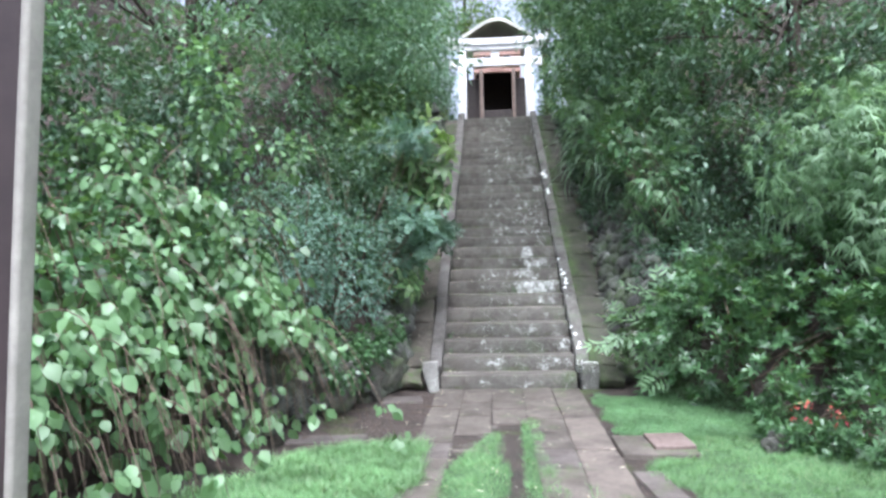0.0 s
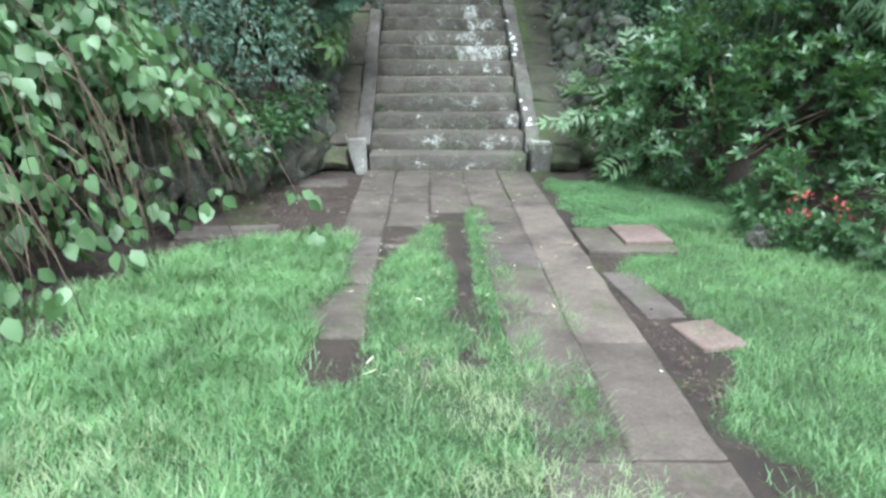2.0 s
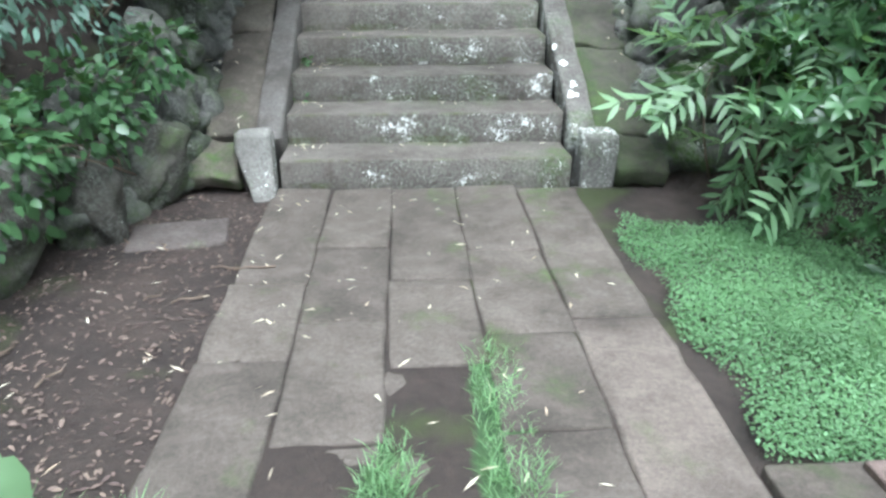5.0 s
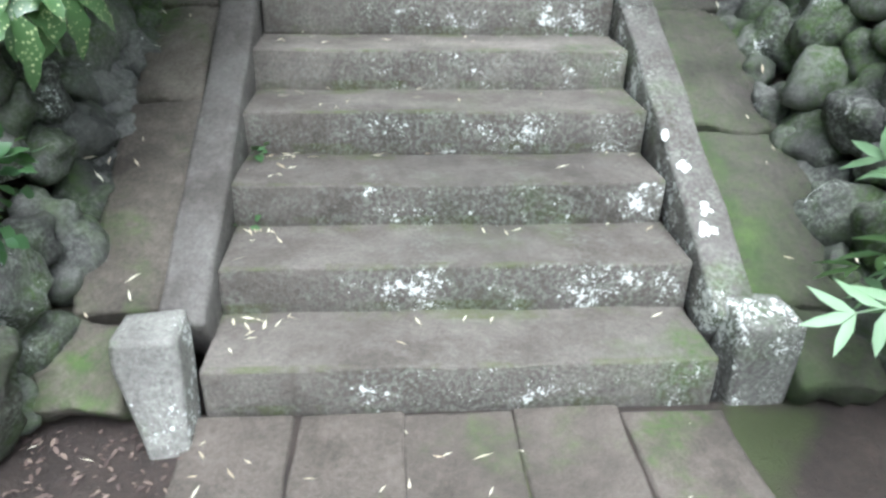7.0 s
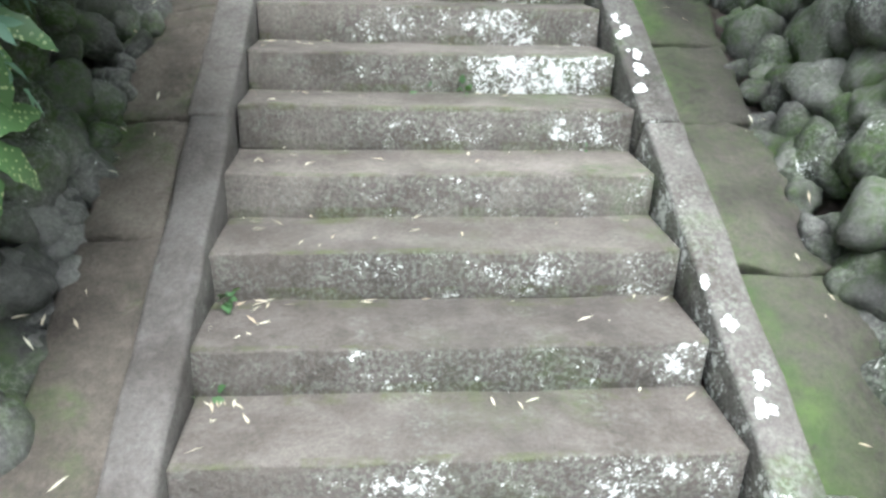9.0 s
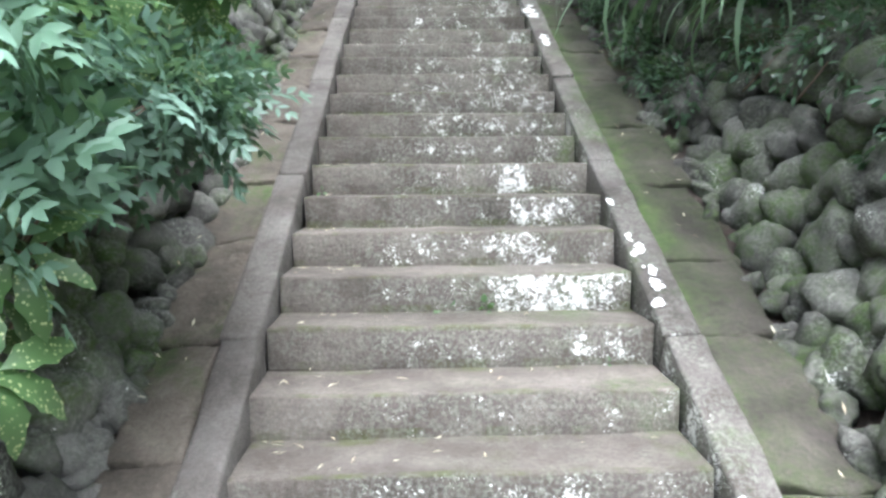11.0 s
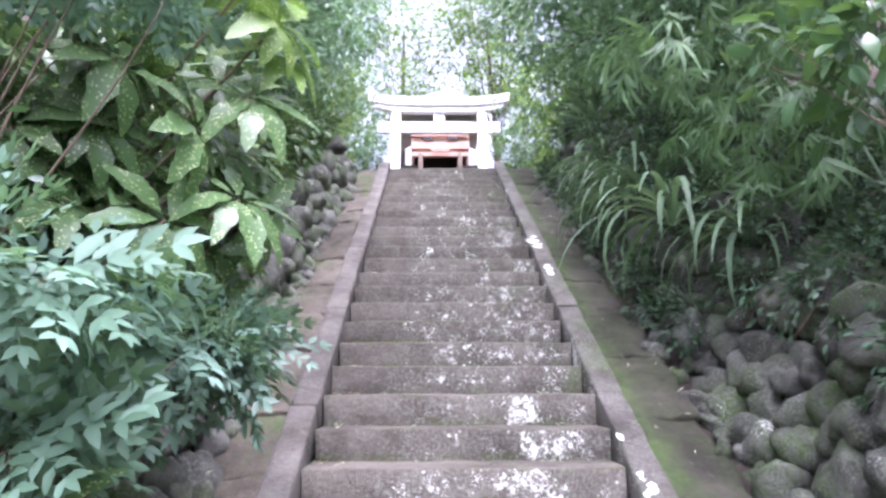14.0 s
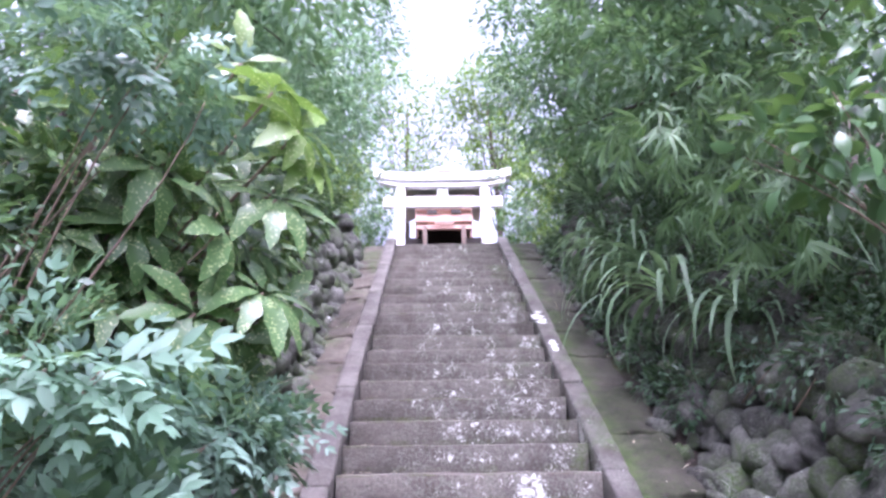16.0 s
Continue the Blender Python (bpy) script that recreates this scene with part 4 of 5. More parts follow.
for bx, by, hz, blobs in (
        # last three blobs again: canopy out of view, put there to darken the steps
        (4.0, 1.4, 6.5, [(3.0, 0.7, 2.6, 1.0, 0.9, 0.7), (3.4, 1.6, 3.5, 1.2, 1.2, 0.8), (2.7, 2.0, 4.3, 1.1, 1.2, 0.8), (3.8, 0.6, 4.8, 1.5, 1.3, 1.0), (3.2, 2.0, 5.8, 1.5, 1.5, 1.0), (1.2, 1.9, 4.8, 0.75, 0.7, 0.95), (1.6, 1.2, 7.6, 1.8, 1.8, 0.7), (1.1, -1.5, 6.8, 1.4, 1.0, 0.5), (1.3, 3.6, 8.8, 1.6, 1.6, 0.7)]),
        (3.8, 5.0, 8.5, [(2.1, 4.6, 5.2, 0.9, 1.2, 0.8), (2.0, 5.2, 6.8, 1.0, 1.3, 1.0), (2.8, 4.4, 5.2, 1.15, 1.2, 0.8), (2.9, 5.6, 6.4, 1.3, 1.4, 0.9), (3.0, 4.0, 7.2, 1.4, 1.5, 1.0)]),
        (3.9, 8.4, 11, [(2.0, 10.5, 6.6, 1.1, 1.0, 1.3), (1.9, 10.8, 9.0, 1.15, 1.1, 1.5), (1.5, 7.6, 6.7, 1.0, 1.2, 0.8), (1.5, 8.2, 8.2, 1.1, 1.3, 1.1), (1.7, 7.2, 10.0, 1.4, 1.4, 1.2), (2.9, 7.8, 6.8, 1.25, 1.3, 0.9), (3.0, 9.0, 8.0, 1.4, 1.4, 1.1), (3.2, 7.0, 8.8, 1.5, 1.5, 1.2), (3.7, 11.5, 8.2, 1.3, 1.4, 1.4)]),
        (5.6, -1.8, 6.0, [(4.8, -1.6, 2.6, 1.2, 1.3, 1.0), (5.2, -0.4, 4.0, 1.4, 1.4, 1.1), (5.6, -2.8, 4.2, 1.4, 1.6, 1.3)])):
    tree("evergreen tree with pale glossy leaf tufts above the stairs", (bx, by), hz, blobs, 2400 if by < 8 else 4200, 9, 0.17, 0.11, OBLONG, SHADELEAF if 0 < by < 3 else TREELEAF, 0.14)


def build_bamboo(x, y, z, blobs, fans, size=0.24):
    top = thing("bamboo", "leaning bamboo clump with drooping pale green leaves", "bamboo", group="bamboo clumps")
    c, o = crown(blobs, fans, 0.35)
    P, D, N = leaves_at(c, o, 2, 0.12, 0.75)
    stamp("leaves", P, D, N, size * rng.uniform(0.6, 1.2, len(P)), FAN, BAMBOO, top)
    for i in rng.choice(len(c), 14, replace=False):
        bm = bmesh.new()
        s = np.array([x, y, z]) + rng.normal(0, 0.12, 3) * np.array([1, 1, 0])
        mid = np.array([s[0], s[1], c[i][2] + 0.3])
        tube(bm, [tuple((1 - u) ** 2 * s + 2 * u * (1 - u) * mid + u * u * c[i]) for u in np.linspace(0, 1, 9)], 0.011, 0.003, 6)
        part("cane", bm, STRAP, top, smooth=True)


shrub("camellia", "camellia sprigs with broad dark glossy leaves over the bank", "shrub", (2.2, 1.1, 1.9),
      [(1.42, 1.15, 3.05, 0.3, 0.3, 0.22), (1.75, 1.2, 3.1, 0.4, 0.4, 0.35), (2.0, 1.4, 3.3, 0.6, 0.5, 0.5), (1.9, 0.6, 2.5, 0.4, 0.4, 0.4)], 120, 4, 0.12, 0.125, BROAD, BUSHLEAF, 0.35, 16, 0.01)
build_bamboo(2.9, -0.6, 0.7, [(3.2, -1.3, 2.5, 0.7, 0.7, 0.75), (3.5, -1.6, 1.9, 0.6, 0.6, 0.7), (3.7, -1.0, 3.0, 0.6, 0.5, 0.5)], 760, 0.165)
build_bamboo(2.5, 2.2, 1.9, [(1.35, 2.7, 3.85, 0.35, 0.45, 0.3), (2.0, 2.6, 4.1, 0.55, 0.6, 0.5), (2.25, 1.3, 3.3, 0.45, 0.5, 0.5), (1.85, 2.6, 3.2, 0.45, 0.6, 0.4), (2.0, 3.6, 3.8, 0.4, 0.6, 0.4)], 170)
build_bamboo(2.5, 0.9, 1.3, [(1.95, 0.9, 2.35, 0.35, 0.45, 0.45)], 34)


def strap_plant(name, label, at, n, length, width, droop, material, group=""):
    top = thing(name, label, "plant", at, group)
    v, f = blade(8, width / length / 2, 0.0, 0.1, 0.35)
    for i in range(n):
        a = rng.uniform(0, 6.28)
        el = rng.uniform(0.5, 1.25)
        L = length * rng.uniform(0.65, 1.15)
        k = droop * rng.uniform(0.7, 1.3)
        verts = []
        for t, w, h in v:
            ang = el - k * t
            r = L * (math.sin(el) - math.sin(ang)) / k
            zz = L * (math.cos(ang) - math.cos(el)) / k
            verts.append((r * math.cos(a) - w * L * math.sin(a), r * math.sin(a) + w * L * math.cos(a), zz + h * L))
        mesh_from("leaf", verts, f, material, top, True)
    return top


for px, py, dz, L in ((1.68, 3.9, 0.9, 0.8), (1.8, 4.7, 0.9, 0.85), (1.9, 5.6, 0.9, 0.8), (1.75, 5.3, 0.75, 0.7), (1.95, 3.2, 1.0, 0.7), (1.8, 6.4, 0.8, 0.7)):
    strap_plant("lily_clump", "clump of long arching strap-shaped green leaves above the boulders", (px, py, SLOPE * py + dz), 44, L * 1.4, 0.045, 2.5, STRAP, "lily clumps")
for px, py, dz in ((1.9, 7.2, 1.1), (2.1, 7.9, 1.0), (-1.8, 8.2, 0.9), (2.2, 9.2, 0.6), (2.1, 10.4, 0.1), (-2.3, 10.6, 0.1)):
    strap_plant("agave_clump", "dark upright strap-leaved plant near the head of the stairs", (px, py, min(SLOPE * py, TOP) + dz), 26, 0.75, 0.07, 0.9, STRAP, "strap plants")

# ---- paving of the forecourt ----
def build_paving():
    path = thing("paving", "worn brown stone slab path with grass in its joints", "paving", kind="structure")
    cols = ((-0.85, -0.53), (-0.53, -0.2), (-0.2, 0.145), (0.145, 0.485))
    for k, (a, b) in enumerate(cols):
        y = -0.015
        while y > (-5.4 if k == 3 else -4.1):
            n = rng.uniform(0.45, 0.8) if y < -0.5 else rng.uniform(0.8, 1.15)
            if k == 2 and -2.6 < y < -1.9:
                n = 0.42
            bm = bmesh.new()
            block(bm, (b - a - 0.005, n - 0.006, 0.09), bevel=0.013, cuts=8, rough=0.011)
            ob = part("slab", bm, PAVE if rng.random() < 0.72 else DARKSTONE, path, smooth=True)
            sink = rng.uniform(-0.004, 0.0) if y > -1.7 or k in (0, 3) else rng.uniform(-0.034, -0.012)
            ob.matrix_basis = pose((a + b) / 2, y - n / 2, -0.045 + 0.017 + sink, rng.normal(0, 0.45), rng.normal(0, 0.5), rng.normal(0, 1.0))
            y -= n
    y = -0.03
    while y > -9:
        n = rng.uniform(0.9, 1.7)
        bm = bmesh.new()
        block(bm, (0.33, n - 0.012, 0.1), bevel=0.016, cuts=10, rough=0.014)
        ob = part("kerb_slab", bm, KERB if y < -1.0 else PAVE, path, "long pale pinkish kerb slab", True)
        ob.matrix_basis = pose(0.655 + 0.003 * (y - n / 2), y - n / 2, -0.05 + 0.014, rng.normal(0, 0.3), rng.normal(0, 0.5), -0.2)
        y -= n


build_paving()


def flat_stone(name, label, category, size, at, turn, material):
    bm = bmesh.new()
    block(bm, size, bevel=0.012, cuts=3, rough=0.01)
    ob = part(name, bm, material, None, label, True)
    ob.matrix_basis = pose(*at, 0, 0, turn)
    return tagged(ob, category=category)


pad = thing("inspection_pad", "low concrete pad with a reddish square cover set in the lawn", "drain cover", (1.12, -2.62, 0))
bm = bmesh.new()
block(bm, (0.6, 0.58, 0.12), bevel=0.012, cuts=3, rough=0.008)
ob = part("pad", bm, PAVE, pad, "grey damp concrete pad", True)
ob.matrix_basis = pose(0, 0, -0.02)
bm = bmesh.new()
block(bm, (0.32, 0.42, 0.04), bevel=0.006, cuts=2, rough=0.004)
ob = part("cover", bm, HATCH, pad, "reddish concrete cover", True)
ob.matrix_basis = pose(0.13, 0.06, 0.046, 0, 0, 1)
flat_stone("stepping_stone", "reddish flat stone sunk in the lawn", "stone", (0.24, 0.3, 0.08), (1.12, -4.17, -0.018), 12, HATCH)
flat_stone("stepping_stone", "dark flat slab beside the kerb", "stone", (0.2, 0.7, 0.08), (0.96, -3.6, -0.022), 6, DARKSTONE)
flat_stone("stepping_stone", "brown flat stone among fallen leaves", "stone", (0.45, 0.3, 0.07), (-1.2, -0.62, -0.022), 10, DARKSTONE)
flat_stone("stepping_stone", "brown flat stone among fallen leaves", "stone", (0.7, 0.28, 0.07), (-1.65, -2.3, -0.02), 4, DARKSTONE)


def rock_mesh(seed):
    bm = bmesh.new()
    bmesh.ops.create_icosphere(bm, subdivisions=4, radius=0.5)
    k = Vector((seed * 5.1, seed * 2.3, 7))
    for v in bm.verts:
        c = v.co.normalized()
        v.co = c * (0.5 + 0.2 * noise.noise(c * 1.5 + k) - 0.07 * abs(noise.noise(c * 2.6 + k)) + 0.08 * noise.noise(c * 6 + k) + 0.04 * noise.noise(c * 14 + k))
        for axis in range(3):
            v.co[axis] = max(-0.42, min(0.42, v.co[axis]))
    me = bpy.data.meshes.new("rock")
    bm.to_mesh(me)
    bm.free()
    me.materials.append(ROCK)
    me.polygons.foreach_set("use_smooth", [True] * len(me.polygons))
    return me


def rock(name, label, at, size, turn, seed):
    ob = new(name, rock_mesh(seed))
    ob.matrix_basis = pose(*at, turn * 0.3, turn * 0.2, turn) @ Matrix.Diagonal((*size, 1))
    return tagged(ob, label, "rock")


rock("rock", "grey mossy rock at the foot of the bank", (-1.58, -0.62, 0.18), (0.36, 0.4, 0.6), 20, 1)
rock("rock", "grey mossy rock at the foot of the bank", (-1.42, -0.2, 0.2), (0.3, 0.34, 0.62), 75, 2)
rock("rock", "brown upright rock at the foot of the bank", (-1.82, -1.05, 0.2), (0.4, 0.5, 0.6), 120, 4)
rock("rock", "pale rock among the flowers", (2.05, -2.7, 0.05), (0.24, 0.2, 0.22), 40, 5)


# ---- turf, ground cover and fallen leaves ----
def build_turf():
    n = 1100000
    x = rng.uniform(-3.8, 4.6, n)
    y = -10 + 9.4 * rng.random(n) ** 0.85
    cover = turf_cover(x, y)
    clump = 0.5 + 0.5 * np.sin(11 * x + 3 * np.sin(5 * y)) * np.sin(9 * y + 2 * np.sin(7 * x))
    keep = rng.random(n) < cover * (0.55 + 0.38 * clump) * smooth01((y + 9.8 + 0.5 * np.sin(3 * x)) / 1.2) * smooth01((4.4 + 0.4 * np.sin(2 * y) - x) / 0.8)
    x, y, clump = x[keep], y[keep], clump[keep]
    z = height(x, y)
    P = np.stack([x, y, z - 0.005], -1)
    tall = np.where((x < -0.7) & (y < -2.2), 0.088, np.where(np.abs(x) < 0.7, 0.06, 0.055)) * (0.75 + 0.5 * clump) * rng.uniform(0.45, 1.35, len(x))
    a = rng.uniform(0, 6.28, len(x))
    tip = rng.uniform(0.25, 1.1, len(x))
    D = np.stack([np.cos(a) * tip, np.sin(a) * tip, np.ones(len(x))], -1)
    N = np.stack([-np.cos(a), -np.sin(a), np.full(len(x), 0.5)], -1)
    t = (np.array([(0, 0.024, 0), (0, -0.024, 0), (0.55, 0.019, -0.08), (0.55, -0.019, -0.08), (1, 0, -0.32)]), [[0, 1, 3, 2], [2, 3, 4]])
    dry = rng.random(len(x)) < np.clip(0.04 + 0.3 * smooth01(1 - np.hypot((x + 1.6) / 0.8, (y + 5.4) / 0.7)) + 0.5 * smooth01(1 - np.hypot((x + 0.1) / 0.5, (y + 4.6) / 0.5)) + 0.9 * smooth01(1.2 - np.hypot((x - 0.02) / 0.2, (y + 4.9) / 0.2)) + 0.9 * smooth01(1.2 - np.hypot((x - 0.12) / 0.35, (y + 5.4) / 0.25)) + 0.8 * smooth01(1.2 - np.hypot((x - 0.4) / 0.14, (y + 5.5) / 0.4)) + 0.15 * smooth01(1.2 - np.hypot((x + 1.3) / 0.7, (y + 5.3) / 0.5)), 0, 0.85)
    lawn = thing("lawn", "uneven bright green lawn with longer tufts and dry patches", "grass", kind="stuff")
    stamp("grass", P[~dry], D[~dry], N[~dry], tall[~dry], t, GRASS, lawn)
    stamp("dry_grass", P[dry], D[dry], N[dry], tall[dry], t, DRYGRASS, lawn)
    # small round-leaved ground cover by the foot of the stairs and along the beds
    n = 110000
    x = rng.uniform(0.85, 2.6, n)
    y = rng.uniform(-2.3, -0.45, n)
    keep = (x < foot_right(y) + 0.25) & (x > 0.86 + 0.06 * np.sin(9 * y) + np.abs(rng.normal(0, 0.09, n))) & (np.hypot((x - 1.3) / 0.38, (y + 0.3) / 0.3) > 1 + np.abs(rng.normal(0, 0.22, n))) & (np.maximum(np.abs(x - 1.12), np.abs(y + 2.62)) > 0.3)
    P = np.stack([x, y, height(x, y) + rng.uniform(0.005, 0.04, n) + 0.03 * np.clip(np.sin(7 * x + 2) * np.sin(8 * y), 0, 1)], -1)[keep]
    D = rng.normal(size=P.shape) * np.array([1, 1, 0.3])
    N = np.array([0, 0, 1]) + 0.4 * rng.normal(size=P.shape)
    stamp("ground_cover", P, D, N, rng.uniform(0.006, 0.017, len(P)), OVATE, COVER, None, "low carpet of small round green leaves")["category"] = "ground cover"


build_turf()


def build_litter(name, label, n, sample, material, size, shape=SLIVER):
    x, y = sample(n)
    z = np.where((np.abs(x) < HALF) & (y > 0), RISE * (np.floor(np.clip(y, 0, TOPY) / RUN) + 1), np.where((np.abs(x) < 1.42) & (y > 0), RISE + SLOPE * y + 0.02, np.maximum(height(x, y), np.where(np.abs(x) < 0.86, 0.008, 0))))
    P = np.stack([x, y, z + 0.008], -1)
    D = rng.normal(size=P.shape) * np.array([1, 1, 0.08])
    D[:, 2] += np.where((np.abs(x) > HALF) & (y > 0) & (np.abs(x) < 1.42), SLOPE * unit(D)[:, 1], 0)
    N = np.array([0, 0, 1]) + 0.2 * rng.normal(size=P.shape)
    ob = stamp(name, P, D, N, size * rng.uniform(0.4, 1.4, len(P)), shape, material, None, label)
    ob["category"] = "fallen leaves"


def over_steps(n):
    side = rng.random(n) < 0.6
    x = np.where(side, -0.78 + np.abs(rng.normal(0, 0.12, n)), rng.uniform(-0.78, 0.78, n))
    i = rng.integers(0, 20, n)
    return x, i * RUN + np.where(rng.random(n) < 0.6, RUN - 0.03 - np.abs(rng.normal(0, 0.02, n)), rng.uniform(0.05, RUN - 0.03, n))


build_litter("fallen_leaves", "pale dry bamboo leaves scattered on the steps", 330, over_steps, LITTER, 0.05)
build_litter("fallen_leaves", "pale dry leaves scattered over the slope slabs", 120, lambda n: (np.where(rng.random(n) < 0.7, -1, 1) * rng.uniform(1.06, 1.38, n), rng.uniform(0.1, 7, n)), LITTER, 0.05)
build_litter("fallen_leaves", "pale dry leaves scattered over the forecourt", 330, lambda n: (rng.normal(-0.6, 0.8, n), rng.uniform(-4.6, -0.1, n)), LITTER, 0.055)
build_litter("fallen_leaves", "brown leaf litter on the bare soil", 5200, lambda n: (rng.uniform(-2.6, -0.85, n), rng.uniform(-3.2, -0.05, n)), REDLITTER, 0.026, OBLONG)
build_litter("fallen_leaves", "brown leaf litter beside the kerb", 500, lambda n: (rng.normal(0.94, 0.06, n), rng.uniform(-4.8, -2.7, n)), REDLITTER, 0.024, OBLONG)


def lichen_patch(at, size, facing):
    """A crusty pale lichen spot a few millimetres proud of its stone."""
    bm = bmesh.new()
    k = rng.uniform(0, 30)
    mid = bm.verts.new((0, 0, 0.006))
    ring = []
    for j in range(18):
        a = j * 2 * math.pi / 18
        r = size * (0.85 + 0.3 * noise.noise((math.cos(a) * 1.6 + k, math.sin(a) * 1.6, 0)) + 0.6 * noise.noise((math.cos(a) * 5 + k, math.sin(a) * 5, 0)))
        ring.append(bm.verts.new((r * math.cos(a), r * math.sin(a), 0.001)))
    for j in range(18):
        bm.faces.new((mid, ring[j], ring[(j + 1) % 18]))
    ob = part("lichen_patch", bm, LICHEN, None, "white crusty lichen on the curb stone")
    ob.matrix_basis = Matrix.Translation(at) @ facing
    tagged(ob, category="lichen", group="lichen patches", kind="stuff")


slope_up = Matrix.Rotation(math.atan(SLOPE), 4, "X")
for y, dx, s in LICHENS:
    for _ in range(7):
        yy = y + rng.normal(0, 0.45 * s)
        lichen_patch((HALF + 0.055 + dx + rng.normal(0, 0.3 * s), yy, RISE + SLOPE * yy + 0.044), s * rng.uniform(0.22, 0.5), slope_up)


# ---- red flowers ----
def build_flowers():
    for k, (x, y) in enumerate(((2.2, -2.75), (2.42, -2.9))):
        top = thing("salvia", "red flower spikes over small green leaves", "flower", group="red flowers")
        z = float(height(x, y))
        c = np.array([(x + rng.normal(0, 0.07), y + rng.normal(0, 0.07), z + rng.uniform(0.22, 0.4)) for _ in range(5)])
        for q in c:
            bm = bmesh.new()
            tube(bm, [(x, y, z - 0.02), tuple(q)], 0.004, 0.003, 4)
            part("stem", bm, STRAP, top)
        P, D, N = leaves_at(c, np.tile([0, 0, 1.0], (len(c), 1)), 8, 0.03, 0.0)
        stamp("petals", P, D, N, 0.022, OVATE, PETAL, top)
        c2 = np.stack([x + rng.normal(0, 0.1, 40), y + rng.normal(0, 0.1, 40), z + rng.uniform(0.05, 0.25, 40)], -1)
        P, D, N = leaves_at(c2, unit(rng.normal(size=(40, 3))), 5, 0.04, 0.2)
        stamp("leaves", P, D, N, 0.05, OVATE, BUSHLEAF, top)


build_flowers()


# ---- gate post beside the start of the path ----
def build_post():
    post = thing("gate_post", "dark weathered timber post with a pale worn edge", "post", (-1.072, -7.40, 0))
    bm = bmesh.new()
    block(bm, (0.16, 0.036, 3.4), (0, 0, 1.65), bevel=0.012, cuts=10, rough=0.006)
    part("shaft", bm, POST, post, smooth=True)
    bm = bmesh.new()
    block(bm, (0.016, 0.042, 3.4), (0.086, 0, 1.65), bevel=0.006, cuts=10, rough=0.005)
    part("edge_strip", bm, POSTEDGE, post, "pale grey weathered edge strip", True)
    bm = bmesh.new()
    block(bm, (0.3, 0.3, 0.14), (0, 0, 0.05), bevel=0.02, cuts=2, rough=0.008)
    part("base_stone", bm, CURB, post, "grey stone base", True)
    post.rotation_euler = (0, radians(3.2), 0)


build_post()


# ---- gateway and hall on the terrace ----
def build_torii():
    t = thing("torii", "stone torii gateway coloured sunlit white, with two pillars and double beams", "gateway", (0.03, 17.0, TOP))
    for s in (-1, 1):
        bm = bmesh.new()
        tube(bm, [(s * 1.22, 0, -0.2), (s * 1.2, 0, 1.8), (s * 1.16, 0, 3.9)], 0.16, 0.135, 20)
        pillar = part("pillar", bm, PALE, t, smooth=True)
        bm = bmesh.new()
        block(bm, (0.44, 0.44, 0.2), (s * 1.22, 0, 0.05), bevel=0.03)
        part("pillar_base", bm, PALE, pillar)
    bm = bmesh.new()
    block(bm, (3.3, 0.18, 0.3), (0, 0, 3.47), bevel=0.015)
    part("tie_beam", bm, PALE, t)
    bm = bmesh.new()
    block(bm, (0.3, 0.14, 0.3), (0, 0, 3.76), bevel=0.01)
    part("centre_strut", bm, PALE, t)
    for name, z, length, h, d in (("lintel", 3.97, 3.5, 0.15, 0.26), ("top_lintel", 4.18, 3.8, 0.24, 0.36)):
        bm = bmesh.new()
        block(bm, (length, d, h), bevel=0.012, cuts=12)
        for v in bm.verts:
            v.co.z += z + 0.14 * (2 * v.co.x / length) ** 4
        part(name, bm, PALE, t)


build_torii()


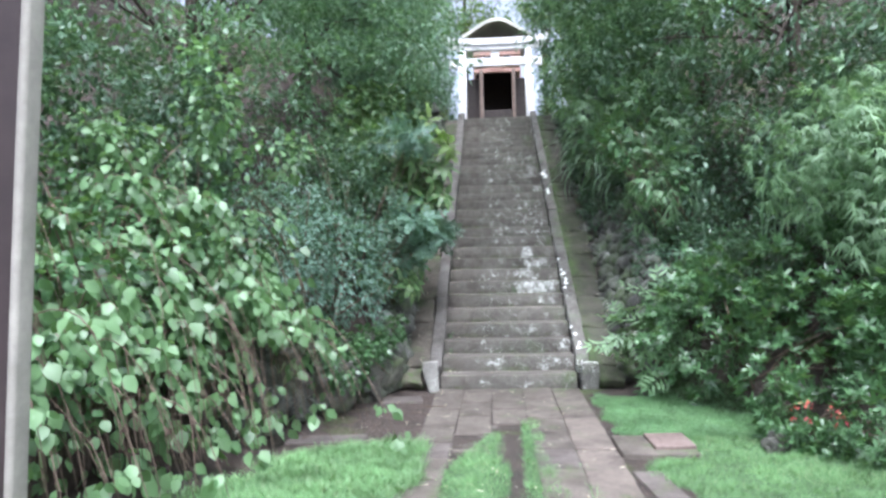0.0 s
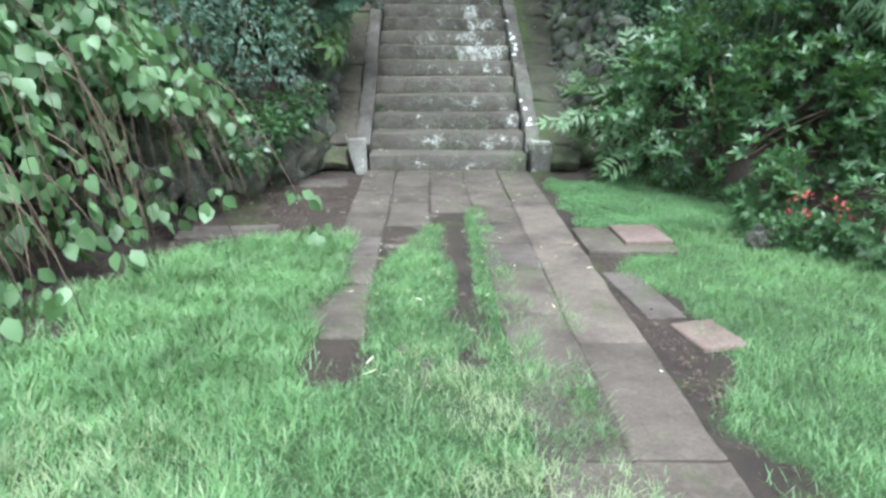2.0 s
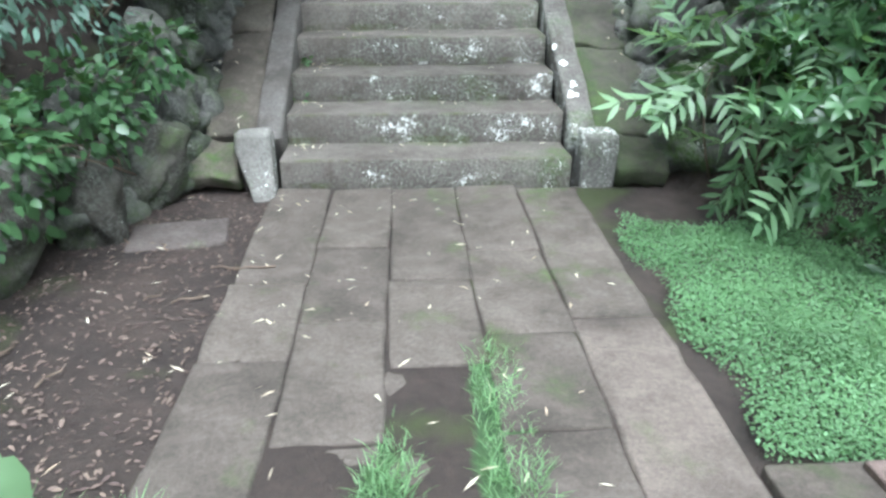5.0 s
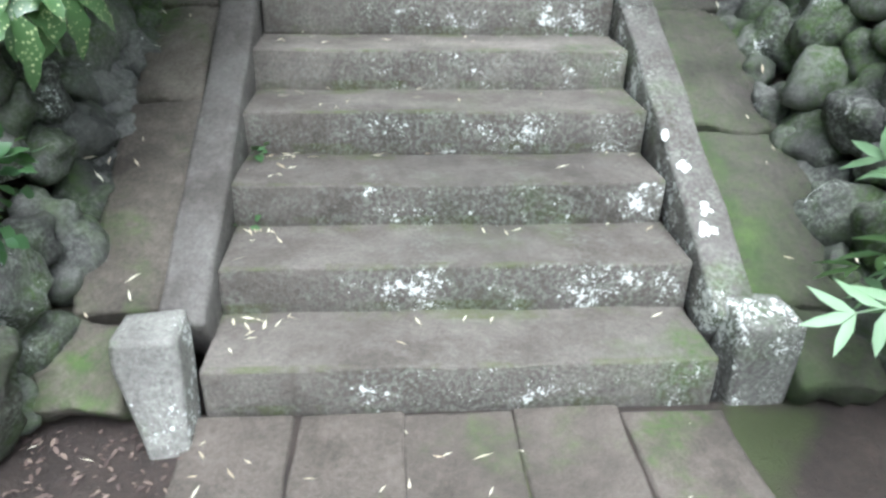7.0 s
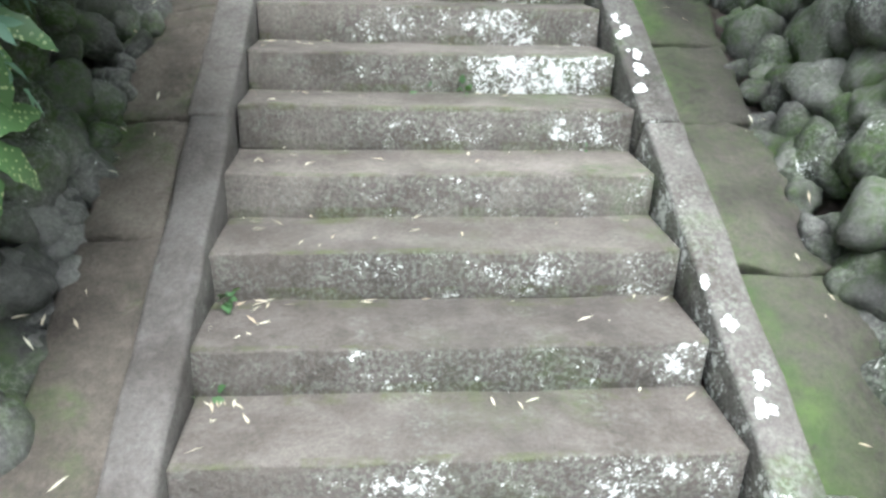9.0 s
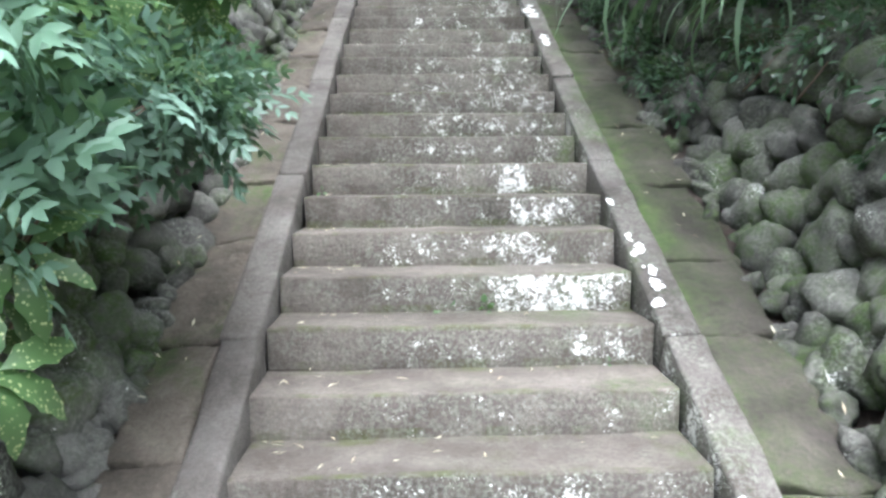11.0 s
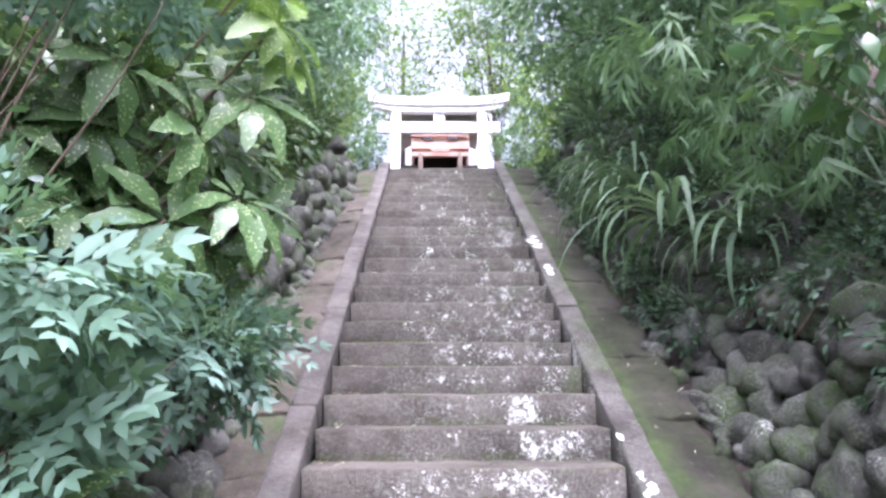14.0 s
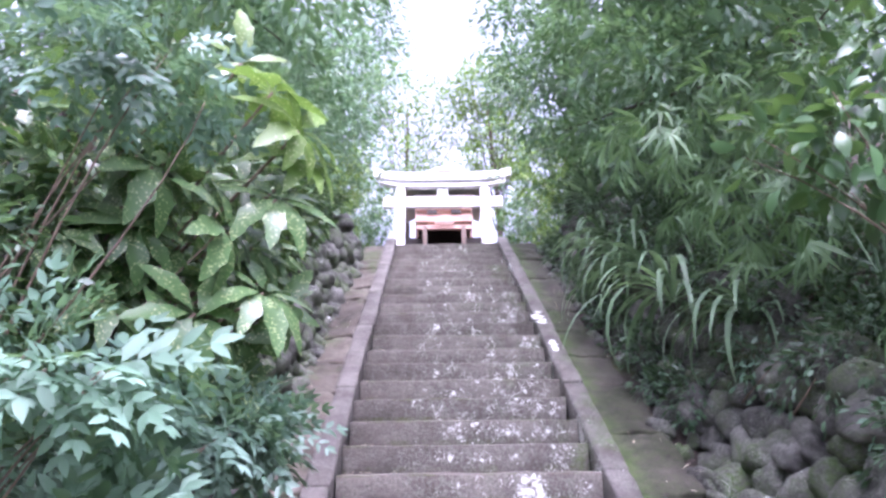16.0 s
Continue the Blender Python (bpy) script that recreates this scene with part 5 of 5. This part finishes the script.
def build_hall():
    z0 = 7.5
    h = thing("shrine_hall", "small red timber shrine hall with an arched pale roof", "shrine", (0.15, 24.0, z0))
    bm = bmesh.new()
    block(bm, (3.4, 3.4, 2.0), (0, 1.4, -1.0), bevel=0.03)
    part("podium", bm, DARKSTONE, h, "dark stone podium")
    for k in range(6):
        bm = bmesh.new()
        block(bm, (1.7, 0.32, 0.21), (0, -0.45 - 0.3 * k, -0.12 - 0.2 * k), bevel=0.015)
        part("step", bm, DARKSTONE, h)
    for s in (-1, 1):
        bm = bmesh.new()
        block(bm, (0.15, 0.15, 2.35), (s * 0.68, -0.1, 1.17), bevel=0.012)
        part("porch_post", bm, PLASTER, h)
        bm = bmesh.new()
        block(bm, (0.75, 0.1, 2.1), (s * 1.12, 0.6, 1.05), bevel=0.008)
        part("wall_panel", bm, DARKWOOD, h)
        bm = bmesh.new()
        block(bm, (0.34, 0.06, 0.14), (s * 0.42, -0.14, 2.86), bevel=0.006)
        part("carved_bracket", bm, DARKWOOD, h)
        bm = bmesh.new()
        block(bm, (0.1, 2.75, 3.4), (s * 0.98, 2.03, 1.7), bevel=0.008)
        part("side_wall", bm, REDWOOD, h)
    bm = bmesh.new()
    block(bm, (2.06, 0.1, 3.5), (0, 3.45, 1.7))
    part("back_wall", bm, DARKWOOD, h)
    bm = bmesh.new()
    block(bm, (2.0, 0.05, 1.2), (0, 0.12, 2.9))
    part("gable_panel", bm, PINKWOOD, h, "pink timber panel, coloured pale as if in glare")
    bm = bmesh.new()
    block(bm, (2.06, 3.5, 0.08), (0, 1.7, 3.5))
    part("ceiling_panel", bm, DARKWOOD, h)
    bm = bmesh.new()
    block(bm, (1.2, 0.9, 0.6), (0, 0.35, 0.3), bevel=0.02)
    part("offering_box", bm, DARKWOOD, h)
    for k in range(7):
        bm = bmesh.new()
        block(bm, (0.07, 0.03, 0.12), (-0.3 + 0.1 * k, -0.2, 2.42), bevel=0.004)
        part("lattice_bar", bm, REDWOOD, h)
    for name, z, w, t, m in (("lintel", 2.3, 1.9, 0.14, REDWOOD), ("beam", 2.62, 2.0, 0.24, REDWOOD), ("frieze", 3.1, 1.95, 0.3, REDWOOD), ("eaves_beam", 3.42, 2.1, 0.18, PLASTER)):
        bm = bmesh.new()
        block(bm, (w, 0.2, t), (0, -0.02, z), bevel=0.012)
        part(name, bm, m, h)
    bm = bmesh.new()
    n = 17
    for layer, (y0, y1) in enumerate(((-0.55, 3.6),)):
        rows = []
        for k in range(n):
            u = -1 + 2 * k / (n - 1)
            z = 3.55 + 0.75 * math.cos(u * math.pi / 2) ** 1.3 + 0.06 * abs(u) ** 3
            rows.append([bm.verts.new((u * 1.45, y, z + dz)) for y, dz in ((y0, 0), (y0, 0.14), (y1, 0.14), (y1, 0))])
        for a, b in zip(rows, rows[1:]):
            for j in range(4):
                bm.faces.new((a[j], b[j], b[(j + 1) % 4], a[(j + 1) % 4]))
        bm.faces.new(rows[0][::-1])
        bm.faces.new(rows[-1])
    bmesh.ops.recalc_face_normals(bm, faces=bm.faces)
    part("roof", bm, ROOF, h, "pale arched sheet roof")
    for o in h.children:
        o.matrix_basis = Matrix.Diagonal((1.07, 1, 1.06, 1))


build_hall()

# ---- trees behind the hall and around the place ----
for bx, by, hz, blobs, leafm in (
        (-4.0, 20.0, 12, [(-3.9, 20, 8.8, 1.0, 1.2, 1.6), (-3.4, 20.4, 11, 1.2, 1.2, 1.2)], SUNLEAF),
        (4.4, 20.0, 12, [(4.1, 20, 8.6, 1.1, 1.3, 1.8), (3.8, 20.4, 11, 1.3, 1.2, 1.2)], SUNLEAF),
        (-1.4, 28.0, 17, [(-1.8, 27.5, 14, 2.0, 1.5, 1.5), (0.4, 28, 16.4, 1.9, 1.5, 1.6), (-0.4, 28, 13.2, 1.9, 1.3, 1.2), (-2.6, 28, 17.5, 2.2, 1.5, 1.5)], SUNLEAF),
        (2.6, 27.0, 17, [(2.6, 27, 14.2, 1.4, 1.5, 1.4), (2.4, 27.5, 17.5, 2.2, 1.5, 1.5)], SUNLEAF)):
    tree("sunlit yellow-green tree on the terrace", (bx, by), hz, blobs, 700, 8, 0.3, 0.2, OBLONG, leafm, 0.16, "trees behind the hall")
# the last four stand unseen behind the camera, added to hold back skylight
for bx, by, s in ((-9, 2, 1), (-9.5, 8, 1), (-8, 14, 1), (9, 2, 1), (9.5, 8, 1), (8, 14, 1), (-9, -5, 1), (9, -5, 1), (-6, 19, 1), (6.5, 20, 1), (-7.5, 25, 1), (8, 27, 1), (-12, -16, 1), (12, -16, 1), (-4, -19, 1), (5, -20, 1)):
    z = float(height(bx, by))
    tree("tall dark evergreen tree closing the view and, unseen behind, the sky", (bx, by), z + 7, [(bx, by, z + 3, 2.6, 2.8, 2.6), (bx + 0.5, by + 0.6, z + 6.5, 2.6, 2.8, 2.4)], 800, 8, 0.45, 0.26, OBLONG, TREELEAF, 0.2, "trees around the place")


for px in (-1.95, 2.05):
    shrub("shrub", "dense green shrub beside the stone gateway", "shrub", (px, 17.9, float(height(px, 17.9))),
          [(px, 17.9, 5.7, 0.55, 0.6, 0.6), (px, 18.1, 6.9, 0.5, 0.6, 0.7), (px, 18.2, 8.2, 0.5, 0.6, 0.7)], 420, 8, 0.14, 0.11, OBLONG, BUSHLEAF, 0.3, 10, 0.01, group="shrubs on the terrace")
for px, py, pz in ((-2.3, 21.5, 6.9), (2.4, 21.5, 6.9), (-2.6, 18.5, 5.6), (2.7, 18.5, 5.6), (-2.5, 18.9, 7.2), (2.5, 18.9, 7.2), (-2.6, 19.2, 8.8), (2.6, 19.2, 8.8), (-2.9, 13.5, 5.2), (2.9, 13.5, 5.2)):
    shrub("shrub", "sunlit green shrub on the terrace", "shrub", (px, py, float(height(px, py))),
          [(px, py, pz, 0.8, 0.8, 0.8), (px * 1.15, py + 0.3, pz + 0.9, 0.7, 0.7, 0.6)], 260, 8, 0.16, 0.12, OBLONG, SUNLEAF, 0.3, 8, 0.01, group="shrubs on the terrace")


# ---- cable ----
def build_cable():
    bm = bmesh.new()
    tube(bm, [(-3.2 + 2.6 * t, 0.9 + 0.5 * t, 3.05 + 0.1 * t - 0.12 * math.sin(math.pi * t)) for t in np.linspace(0, 1, 12)], 0.004, 0.004, 5)
    ob = part("cable", bm, STRAP, None, "thin slack green wire strung through the shrubs", True)
    tagged(ob, category="cable")


build_cable()


# ---- small weeds on the steps and twigs on the soil ----
def weed(x, y, z, n, size):
    top = thing("weed", "small round-leaved green weed in a step corner", "plant", group="weeds on the steps")
    c = np.array([[x, y, z + 0.01]])
    P, D, N = leaves_at(c, np.array([[0.2, -0.6, 0.6]]), n, 0.05, 0.0)
    P[:, 2] = np.maximum(P[:, 2], z + 0.012)
    for p, d, q in zip(P, D, N):
        stamp("leaf", p[None], d[None], q[None], size * rng.uniform(0.7, 1.2), OVATE, BUSHLEAF, top)


for x, k, n, s in ((-0.77, 3, 8, 0.05), (-0.76, 2, 4, 0.04), (0.13, 6, 6, 0.045), (-0.06, 6, 4, 0.035), (0.62, 5, 3, 0.03), (-0.75, 9, 4, 0.04)):
    weed(x, k * RUN - 0.03, k * RISE, n, s)
for i in range(14):
    x, y = rng.uniform(-1.9, -0.7), rng.uniform(-2.4, -0.3)
    z = max(float(height(x, y)), 0.0) + 0.016
    w, L = rng.uniform(0, 6.28), rng.uniform(0.06, 0.2)
    bm = bmesh.new()
    tube(bm, [(-L / 2, 0, 0), (-L / 6, 0.012, 0.004), (L / 5, -0.006, 0.003), (L / 2, 0.014, 0)], 0.005, 0.003, 5)
    ob = part("twig", bm, TWIG, None, "dry pale twig lying on bare soil", True)
    ob.matrix_basis = pose(x, y, z, 0, 0, math.degrees(w))
    tagged(ob, category="twig", group="fallen twigs")

for px, py, pz in ((1.95, 0.95, 1.55), (2.0, 1.8, 2.0), (1.85, 2.9, 2.35)):
    shrub("shrub", "small pale-leaved seedling shrub rooted among the boulders", "plant", (px + 0.1, py, float(height(px + 0.1, py))),
          [(px, py, pz, 0.16, 0.3, 0.16)], 26, 6, 0.08, 0.075, OBLONG, PALELEAF, 0.4, 8, 0.006, group="seedlings among the boulders")
